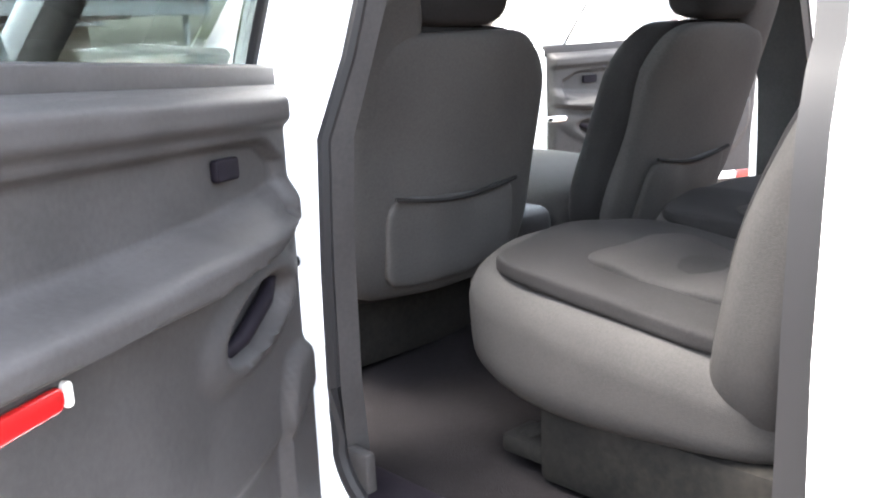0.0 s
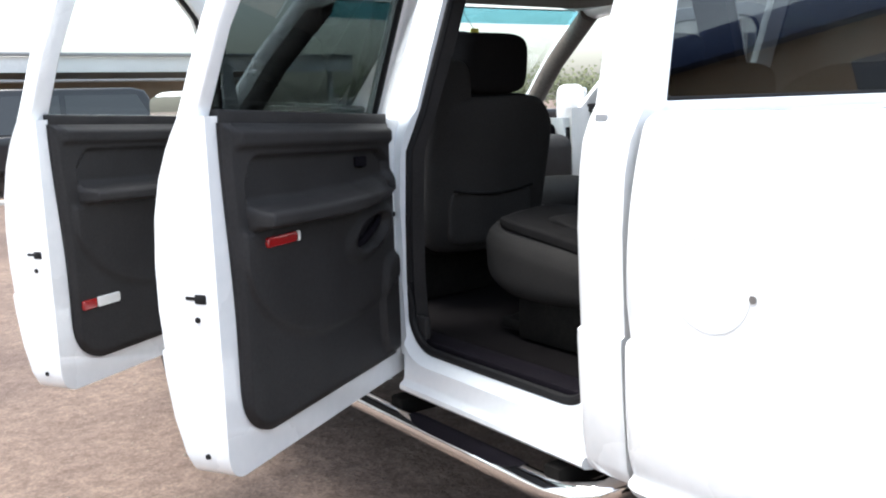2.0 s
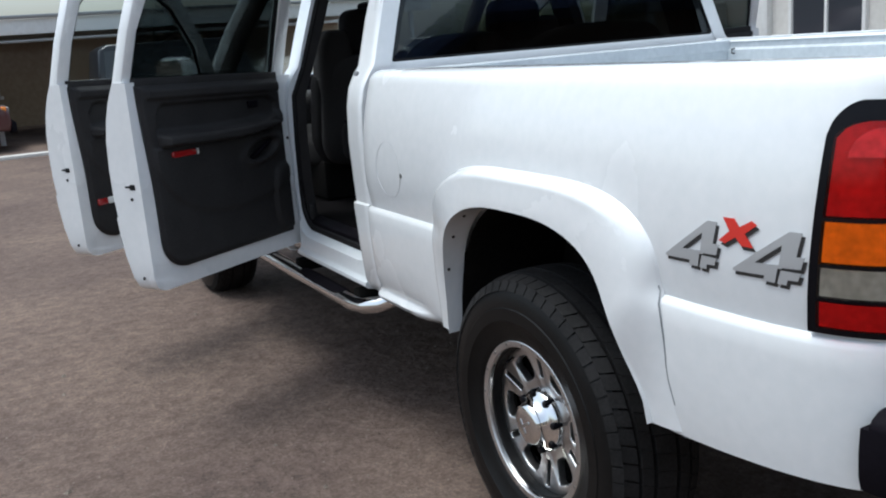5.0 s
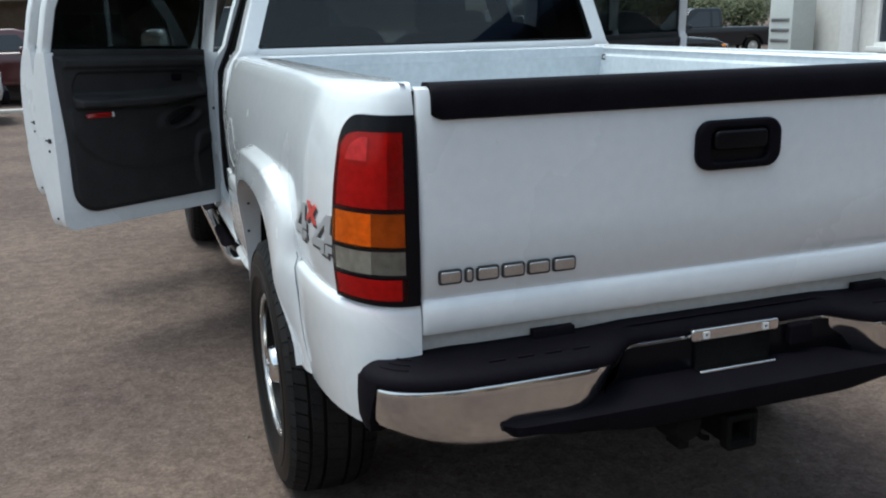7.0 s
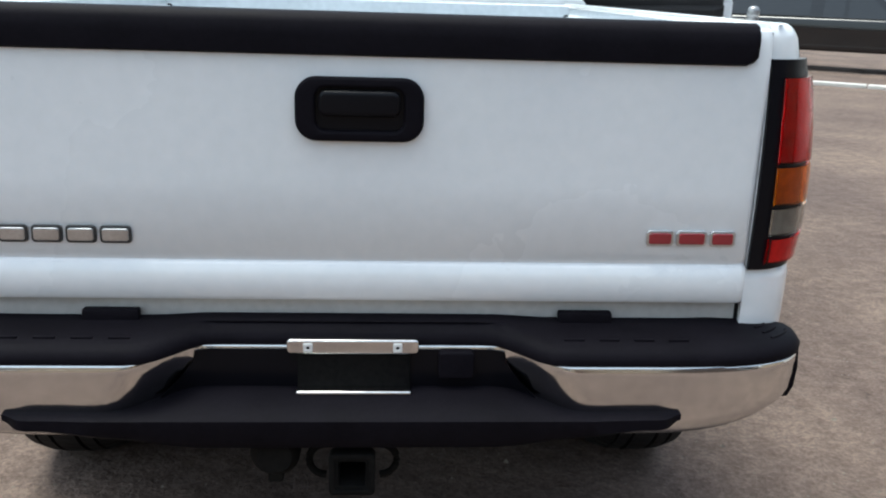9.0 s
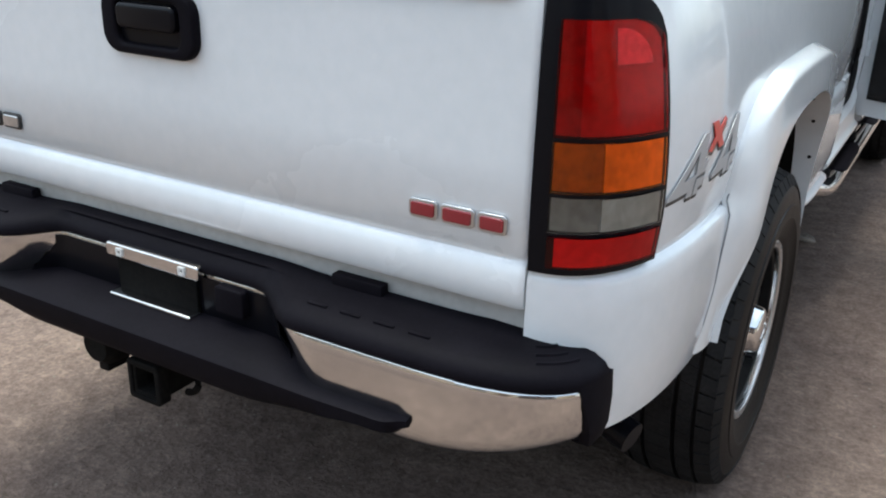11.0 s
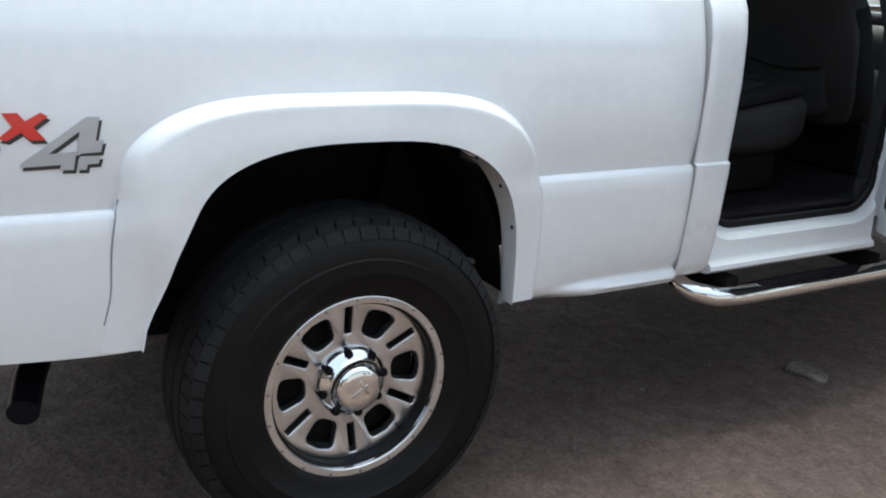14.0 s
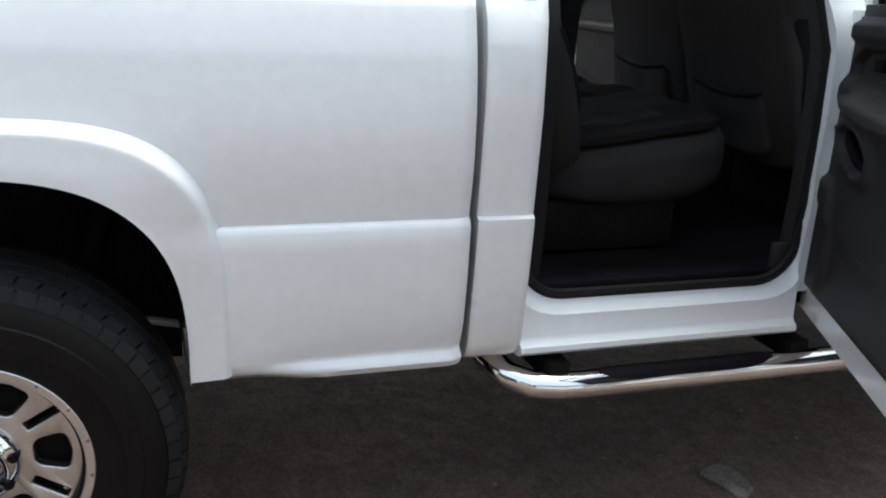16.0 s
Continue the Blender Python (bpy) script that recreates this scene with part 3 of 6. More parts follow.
def bar_point(t, j, k):
    d, z = BAR[j]
    t = math.copysign(abs(t) + 0.065 * (0.757 - z) / 0.15 * smoothstep(0.76, 0.86, abs(t)), t)
    p, n = bumper_plan(t)
    back = 1 - smoothstep(0.28, 0.42, abs(p.x) - (0.757 - z) * 0.45)
    top = 1 - smoothstep(0.27, 0.41, abs(p.x))
    lift = 0.045 * smoothstep(0.58, 0.90, abs(t))
    q = p + n * (d - 0.080 * back - 0.006 * k)
    return (q.x, q.y, z + lift * (0.757 - z) / 0.13 + 0.012 * top * smoothstep(0.60, 0.74, z))


part("chrome_face", shell(bar_point, lin(-0.902, -0.61, 22) + lin(-0.60, 0.60, 60) + lin(0.61, 0.902, 22), range(len(BAR))), CHROME_DULL, bumper, "dusty chrome bumper face", smooth=60)
for s in (-1, 1):
    prof_e = [(-0.03, 0.764), (0.001, 0.766), (0.004, 0.72), (0.002, 0.67), (-0.006, 0.642), (-0.03, 0.636)]

    def end(t, j, k):
        d, z = prof_e[j]
        a = t + 0.065 * (0.757 - z) / 0.15 * (1 - smoothstep(0.895, 0.99, t))
        p, n = bumper_plan(a)
        q = p + n * (d + 0.002 - 0.02 * k)
        return (s * q.x, q.y, z)

    part("end_cap", shell(end, lin(0.897, 0.998, 14), range(len(prof_e))), BLACK, bumper, "black plastic bumper end")


def low_step(u, j):
    x = u * 0.655
    mid = 1 - smoothstep(0.42, 0.72, abs(u))
    tip = smoothstep(0.93, 1.0, abs(u))
    prof = [(-0.03, 0.655 + 0.028 * mid), (-0.07, 0.660 + 0.022 * mid), (-0.135, 0.662 + 0.004 * mid), (-0.150, 0.655), (-0.150, 0.625 - 0.012 * mid), (-0.135, 0.612 - 0.02 * mid), (-0.03, 0.618 - 0.02 * mid)]
    y, z = prof[j]
    return (x, y + 0.012 + 0.02 * tip, 0.664 + (z - 0.664) * (1 - 0.30 * smoothstep(0.70, 0.90, abs(u)) - 0.30 * smoothstep(0.955, 1.0, abs(u))))


bm = bmesh.new()
rows = add_grid(bm, low_step, lin(-1, -0.94, 6) + lin(-0.92, 0.92, 46) + lin(0.94, 1, 6), range(7))
for r in (rows[0], rows[-1]):
    bm.faces.new(r)
part("lower_step", bm, BLACK, bumper, "black plastic lower bumper step", smooth=50)
part("recess_panel", box(-0.43, 0.43, -0.012, 0.008, 0.60, 0.765, 0.004), GLOSSBLACK, bumper, "black backing of the bumper centre")
def filler(u, j, k):
    z = lin(0.606, 0.752, 8)[j]
    half = 0.405 - 0.10 * smoothstep(0.62, 0.75, z)
    t = u * half / 0.60 * 0.6
    lo = max(i for i in range(len(BAR)) if BAR[i][1] >= z)
    x, y, zz = bar_point(t, lo, 0)
    return (x, y - 0.004 + 0.003 * k, z + 0.011 * (1 - smoothstep(0.27, 0.41, abs(x))) * smoothstep(0.60, 0.74, z))


part("recess_cover", shell(filler, lin(-1, 1, 40), range(9)), GLOSSBLACK, bumper, "black recessed bumper centre", smooth=60)
part("plate_recess", moved(flat([rounded(-0.112, 0.112, 0.676, 0.758, 0.006)], 0.01, 0.002), Matrix.Translation((0.006, -0.041, 0)) @ XZ), UNDER, bumper, "dark empty number plate recess")
plate_cap = part("plate_cap", moved(flat([rounded(-0.130, 0.130, 0.760, 0.790, 0.008), rounded(-0.094, -0.082, 0.768, 0.780, 0.001, 1), rounded(0.082, 0.094, 0.768, 0.780, 0.001, 1)], 0.02, 0.004), Matrix.Translation((0.004, -0.046, 0)) @ XZ), CHROME_DULL, bumper, "bright plate bracket with two square holes")
for s in (-1, 1):
    part("clip_nut", moved(flat([rounded(s * 0.088 - 0.009, s * 0.088 + 0.009, 0.765, 0.783, 0.002, 2), circle(s * 0.088, 0.774, 0.0035, 10)], 0.004, 0.001), Matrix.Translation((0.004, -0.057, 0)) @ XZ), REFLECTOR_CLEAR, plate_cap, "pale square plastic clip nut")
part("plate_strip", box(-0.108, 0.120, -0.074, -0.040, 0.677, 0.688, 0.004, 3), CHROME_DULL, bumper, "thin bright strip below the plate recess")
part("socket", moved(flat([rounded(0.174, 0.246, 0.706, 0.764, 0.008)], 0.03, 0.004), Matrix.Translation((0, -0.040, 0)) @ XZ), BLACK, bumper, "black trailer socket cover")

hitch = tagged(new("tow_hitch"), "black square tow hitch receiver under the bumper")
hitch.parent = truck
part("cross_tube", box(-0.50, 0.50, 0.02, 0.09, 0.565, 0.635, 0.008), UNDER, hitch)
sq = flat([rounded(-0.038, 0.038, -0.038, 0.038, 0.008), rounded(-0.027, 0.027, -0.027, 0.027, 0.004)], 0.20, 0.002)
part("receiver_tube", moved(sq, Matrix.Translation((0.004, 0.0, 0.520)) @ XZ), UNDER, hitch, "square receiver tube")
part("receiver_collar", moved(flat([rounded(-0.046, 0.046, -0.046, 0.046, 0.010), rounded(-0.034, 0.034, -0.034, 0.034, 0.006)], 0.03, 0.003), Matrix.Translation((0.004, -0.09, 0.520)) @ XZ), UNDER, hitch)
for s in (-1, 1):
    part("chain_loop", tube([(0.004 + s * (0.055 + 0.035 * math.sin(a)), -0.04, 0.555 - 0.035 * (1 - math.cos(a))) for a in lin(0, math.pi, 10)], 0.008, 8), UNDER, hitch)
part("round_connector", merged(moved(lathe([(0, -0.05), (0.045, -0.05), (0.05, -0.03), (0.05, 0.03), (0.035, 0.05), (0, 0.05)], 20), pose(-0.15, -0.045, 0.555, 90, 0, 0)), box(-0.165, -0.135, -0.08, -0.02, 0.49, 0.52, 0.004)), UNDER, hitch, "round black trailer connector")
part("hitch_bracket", box(-0.18, 0.12, -0.02, 0.03, 0.57, 0.64, 0.006), UNDER, hitch)

part("exhaust_pipe", merged(tube([(0.50, 0.75, 0.56), (0.58, 0.50, 0.55), (0.68, 0.395, 0.525), (0.80, 0.355, 0.495), (0.905, 0.33, 0.468)], 0.034, 16)), GLOSSBLACK, truck, "black exhaust tailpipe")

part("liner_flap", moved(box(-0.012, 0.012, -0.08, 0.08, -0.006, 0.006, 0.002), pose(0.80, 1.48, 0.648, -12, 0, 0)), DUSTY, truck, "dusty edge of the wheel well liner")

# frame, axle and underside
for s in (-1, 1):
    part("frame_rail", box(s * 0.42 - 0.04, s * 0.42 + 0.04, 0.05, 5.6, 0.55, 0.70, 0.01), UNDER, truck)
    part("leaf_spring", tube([(s * 0.55, 0.45, 0.62), (s * 0.55, 1.05, 0.47), (s * 0.55, 1.65, 0.60)], 0.03, 8), UNDER, truck)
    part("shock_absorber", tube([(s * 0.62, 1.22, 0.42), (s * 0.58, 1.36, 0.95)], 0.028, 10), UNDER, truck)
part("rear_axle", tube([(-0.75, 1.056, 0.415), (-0.16, 1.056, 0.415), (0.16, 1.056, 0.415), (0.75, 1.056, 0.415)], [0.05, 0.055, 0.055, 0.05], 14), UNDER, truck)
part("differential", moved(pillow(0.34, 0.36, 0.34, 8, 2.4), pose(0, 1.056, 0.42)), UNDER, truck)
# unseen bulk from tyre to gearbox, added to deepen the shade below
spare = lathe([(0.20, -0.09), (0.33, -0.10), (0.375, -0.06), (0.375, 0.06), (0.33, 0.10), (0.20, 0.09)], 36, True)
part("unseen_spare_tyre", moved(spare, pose(0.0, 0.60, 0.66)), RUBBER, truck, "unseen spare tyre added to shade the ground")
part("unseen_fuel_tank", box(-0.74, -0.30, 1.75, 3.05, 0.44, 0.66, 0.05, 3), UNDER, truck, "unseen tank added to block light under the cab")
part("unseen_muffler", moved(pillow(0.30, 0.80, 0.20, 8, 4), pose(0.50, 2.35, 0.54)), UNDER, truck, "unseen silencer added to block light")
part("unseen_drive_shaft", tube([(0.0, 1.24, 0.43), (0.02, 2.8, 0.50)], 0.045, 12), UNDER, truck)
part("unseen_transfer_case", moved(pillow(0.44, 0.70, 0.30, 8, 4), pose(0.02, 3.15, 0.52)), UNDER, truck, "unseen gearbox casing added to block light")
part("engine_pan", box(-0.40, 0.40, 3.9, 5.4, 0.42, 0.66, 0.05), UNDER, truck)
part("floor_pan", box(-0.86, 0.86, 1.98, 4.6, 0.60, 0.66, 0.01), UNDER, truck)


# ---------------------------------------------------------------- wheels


def tread_mesh():
    """Rows of separate tread blocks round the tyre's crown and shoulders."""
    verts, faces = [], []
    n = 58
    rows = [(-0.122, -0.087, 0.409, 0.421, 0.0, 0.88), (-0.077, -0.043, 0.4235, 0.4265, 0.5, 0.965), (-0.031, 0.031, 0.4275, 0.4275, 0.0, 0.965), (0.043, 0.077, 0.4265, 0.4235, 0.5, 0.965), (0.087, 0.122, 0.421, 0.409, 0.0, 0.88)]
    for h0, h1, r0, r1, ph, fill in rows:
        for i in range(n):
            a0 = (i + ph) * math.tau / n
            a1 = a0 + math.tau / n * fill
            sk = 0.25 * math.tau / n
            b = len(verts)
            for r_out in (0, -0.014):
                for h, r, sh in ((h0, r0, 0), (h1, r1, sk)):
                    for a in (a0, a1):
                        verts.append(((r + r_out) * math.cos(a + sh), (r + r_out) * math.sin(a + sh), h))
            faces += [(b, b + 1, b + 3, b + 2), (b, b + 1, b + 5, b + 4), (b + 2, b + 3, b + 7, b + 6), (b, b + 2, b + 6, b + 4), (b + 1, b + 3, b + 7, b + 5)]
    for i in range(n):          # shoulder lugs running down the side wall
        for side in (-1, 1):
            a0 = i * math.tau / n
            a1 = a0 + math.tau / n * (0.90 if i % 2 else 0.86)
            b = len(verts)
            for r, h in ((0.409, 0.122), (0.384, 0.137)):
                for a in (a0, a1):
                    verts.append((r * math.cos(a), r * math.sin(a), side * (h + 0.001)))
            for r, h in ((0.406, 0.116), (0.382, 0.131)):
                for a in (a0, a1):
                    verts.append((r * math.cos(a), r * math.sin(a), side * h))
            faces += [(b, b + 1, b + 3, b + 2), (b, b + 1, b + 5, b + 4), (b + 2, b + 3, b + 7, b + 6), (b, b + 2, b + 6, b + 4), (b + 1, b + 3, b + 7, b + 5)]
    bm = bmesh.new()
    vs = [bm.verts.new(v) for v in verts]
    for f in faces:
        bm.faces.new([vs[i] for i in f])
    return bm


def window_loop(a, n=10):
    """A rounded spoke opening centred on the angle a."""
    pts = []
    r0, r1, w0, w1, c = 0.118, 0.186, 0.029, 0.045, 0.020
    corners = [((r1, -w1), 1), ((r1 + 0.008, 0), 0), ((r1, w1), 1), ((r0, w0), 1), ((r0, -w0), 1)]
    raw = [p for p, _ in corners]
    out = []
    m = len(raw)
    for i, (p, rd) in enumerate(corners):
        p = Vector(p)
        if not rd:
            out.append(p)
            continue
        q0, q1 = (Vector(raw[i - 1]) - p).normalized() * c, (Vector(raw[(i + 1) % m]) - p).normalized() * c
        for k in lin(0, 1, 5):
            out.append((p + q0) * (1 - k) ** 2 + p * 2 * k * (1 - k) + (p + q1) * k ** 2)
    return [(v.x * math.cos(a) - v.y * math.sin(a), v.x * math.sin(a) + v.y * math.cos(a)) for v in out]


def slot_loop(a):
    return [(x * math.cos(a) - y * math.sin(a), x * math.sin(a) + y * math.cos(a)) for x, y in rounded(0.126, 0.204, -0.0098, 0.0098, 0.004, 3)]


def swollen(bm):
    """Grows the tyre beyond the side wall's middle."""
    for v in bm.verts:
        r = math.hypot(v.co.x, v.co.y)
        if r > 0.30:
            k = (0.30 + (r - 0.30) * 1.065) / r
            v.co.x, v.co.y = v.co.x * k, v.co.y * k
    return bm


def build_wheel():
    """A wheel lying on its side, outer face to +z."""
    tyre_profile = [(0.215, -0.105), (0.236, -0.122), (0.262, -0.134), (0.315, -0.145), (0.360, -0.143), (0.394, -0.130), (0.412, -0.108), (0.4135, -0.04), (0.4135, 0.04), (0.412, 0.108), (0.394, 0.130), (0.360, 0.143), (0.340, 0.1445), (0.337, 0.1475), (0.305, 0.147), (0.302, 0.1435), (0.262, 0.134), (0.244, 0.126), (0.236, 0.118), (0.215, 0.105)]
    wheel = new("wheel")
    tyre = part("tyre", swollen(lathe(tyre_profile, 72, True)), RUBBER, wheel, "black rubber tyre", smooth=35)
    tagged(part("tread", swollen(tread_mesh()), TREAD, tyre, smooth=20), kind="stuff")
    rim_profile = [(0.212, -0.09), (0.214, 0.04), (0.219, 0.085), (0.2215, 0.108), (0.2222, 0.117), (0.229, 0.117), (0.230, 0.06), (0.224, -0.09)]
    rim = part("rim", lathe(rim_profile, 72, True), CHROME_DULL, wheel, "polished alloy wheel rim", smooth=35)
    part("rim_lip", lathe([(0.2222, 0.114), (0.2226, 0.1215), (0.2245, 0.1240), (0.2400, 0.1255), (0.2440, 0.1230), (0.2455, 0.112), (0.236, 0.100)], 72, True), LIP, rim, "satin machined outer lip", smooth=30)
    loops = [circle(0, 0, 0.2168, 72), circle(0, 0, 0.055, 32)]
    for k in range(6):
        loops += [window_loop(math.tau * k / 6), slot_loop(math.tau * (k + 0.5) / 6)]
    bm = flat(loops, 0.030, 0.004, 2)
    bmesh.ops.triangulate(bm, faces=[f for f in bm.faces if len(f.verts) > 4])
    for v in bm.verts:
        r = math.hypot(v.co.x, v.co.y)
        v.co.z += 0.052 + 0.012 * smoothstep(0.14, 0.21, r)
    part("spoke_face", bm, ALLOY, rim, "machined six spoke alloy face with black slots", smooth=50)
    part("brake_backing", lathe([(0, -0.02), (0.20, -0.02), (0.20, 0.02), (0.06, 0.035), (0, 0.035)], 32), UNDER, rim)

    hub = part("hub_cap", lathe([(0.0, 0.139), (0.030, 0.138), (0.050, 0.135), (0.058, 0.129), (0.061, 0.122), (0.064, 0.106), (0.076, 0.097), (0.087, 0.090), (0.093, 0.082), (0.094, 0.055), (0.0, 0.055)], 48), CHROME, wheel, "chrome hub cap ringed by lug holes", smooth=45)
    for k in range(8):
        a = math.tau * (k + 0.5) / 8
        part("lug_nut", moved(lathe([(0, 0.102), (0.009, 0.101), (0.0115, 0.096), (0.012, 0.07), (0, 0.07)], 10), pose(0.083 * math.cos(a), 0.083 * math.sin(a), 0)), GLOSSBLACK, hub)
    part("cap_emblem", merged(box(-0.004, 0.004, -0.028, 0.022, 0.135, 0.1405, 0.001), box(-0.022, 0.022, 0.006, 0.014, 0.135, 0.1403, 0.001)), ALLOY, hub, "worn raised emblem")
    for k in range(18):
        a = math.tau * (k + 0.5) / 18
        part("rim_bolt", moved(lathe([(0, 0.1285), (0.004, 0.1280), (0.005, 0.123), (0, 0.123)], 8), pose(0.2335 * math.cos(a), 0.2365 * math.sin(a), -0.0015)), STEEL, rim)
    part("valve_stem", tube([(0.200, 0.03, 0.076), (0.192, 0.028, 0.104)], 0.0045, 8), GLOSSBLACK, rim)
    return wheel


wheel = build_wheel()
wheel.parent = truck
REAR_Y, FRONT_Y, HUB_X, HUB_Z = 1.074, 4.94, 0.868, 0.420
wheel.matrix_basis = pose(HUB_X, REAR_Y, HUB_Z, 0, 90, 0) @ pose(0, 0, 0, 0, 0, 33)
tagged(wheel, "six spoke alloy wheel with an all-terrain tyre", group="wheels")
for s, y in ((-1, REAR_Y), (1, FRONT_Y), (-1, FRONT_Y)):
    w = copy_thing(wheel, pose(s * HUB_X, y, HUB_Z, 0, 90 * s, 0) @ pose(0, 0, 0, 0, 0, 33))


# ---------------------------------------------------------------- step bars
for s in (-1, 1):
    bar = tagged(new("step_bar"), "chrome tubular side step with black pads")
    bar.parent = truck
    pts = [(s * 0.78, 2.24, 0.520), (s * 0.84, 2.255, 0.500), (s * 0.895, 2.285, 0.480), (s * 0.935, 2.335, 0.470), (s * 0.951, 2.40, 0.468), (s * 0.955, 2.46, 0.468)]
    pts += [(s * 0.955, y, 0.468) for y in lin(2.7, 4.2, 6)] + [(s * 0.955, 4.32, 0.460), (s * 0.90, 4.42, 0.475), (s * 0.80, 4.46, 0.51)]
    part("tube", tube(pts, 0.036, 20), CHROME, bar, "polished chrome tube", smooth=60)
    for y0, y1 in ((2.50, 3.02), (3.45, 4.05)):
        def pad_f(y, a, k, y0=y0, y1=y1):
            e = min(y - y0, y1 - y) / 0.05
            r = (0.0365 + 0.004 * min(1, max(0, e)) ** 0.5) if not k else 0.032
            b = radians(6) + (a - radians(6)) * math.sqrt(1 - (1 - min(1.0, max(0.1, e * 0.5))) ** 2)
            return (s * (0.955 - r * math.sin(b)), y, 0.468 + r * math.cos(b))
        part("step_pad", shell(pad_f, [y0, y0 + 0.012, y0 + 0.03, y0 + 0.05] + lin(y0 + 0.1, y1 - 0.1, 5) + [y1 - 0.05, y1 - 0.03, y1 - 0.012, y1], lin(radians(-62), radians(75), 10)), BLACK, bar, "black rubber step pad", smooth=50)
    for y in (2.40, 3.12, 4.15):
        part("bracket", box(min(s * 0.70, s * 0.95), max(s * 0.70, s * 0.95), y - 0.03, y + 0.03, 0.47, 0.53, 0.008), UNDER, bar)


# ---------------------------------------------------------------- cab
CAB_REAR, DOOR_Y0, DOOR_Y1, FDOOR_Y0, FDOOR_Y1 = 2.152, 2.290, 3.095, 3.235, 4.235
CAB = [(0.55, 0.915), (0.565, 0.935), (0.60, 0.950), (0.75, 0.962), (0.89, 0.970), (0.912, 0.969), (0.918, 0.958), (1.0, 0.962), (1.15, 0.967), (1.28, 0.960), (1.35, 0.944), (1.40, 0.915), (1.43, 0.890), (1.6, 0.835), (1.8, 0.765), (1.88, 0.735), (1.94, 0.66)]
cab = tagged(new("cab"), "white crew cab body with four door openings")
cab.parent = truck
ZS = [c[0] for c in CAB]


def panel(s, y0, y1, name, material, label="", inset=0.0, depth=0.06, zs=ZS, n=6, curl=0.0):
    """An upright body panel between two lines y0(z) and y1(z)."""
    def f(u, z, k):
        y = y0(z) + (y1(z) - y0(z)) * u
        edge = curl * max(0.0, 1 - min(u, 1 - u) / 0.15) ** 2
        return (s * (interp(z, CAB) - inset - edge - depth * k), y, z)
    return part(name, shell(f, [0, 0.03, 0.08, 0.15] + lin(0.25, 0.75, n) + [0.85, 0.92, 0.97, 1], zs), material, cab, label, smooth=50)


def lean(z):
    return CAB_REAR + max(0.0, z - 1.40) * 0.15


def rear_edge(z):
    """The rear edge of the back door opening, which leans forward above the belt line."""
    return DOOR_Y0 + 0.035 * smoothstep(1.28, 1.60, z)


def sill_top(y, y0, y1, base=0.692, r=0.12):
    d = min(y - y0, y1 - y)
    return base if d >= r else base + r - math.sqrt(max(0.0, r * r - (r - max(0.0, d)) ** 2))


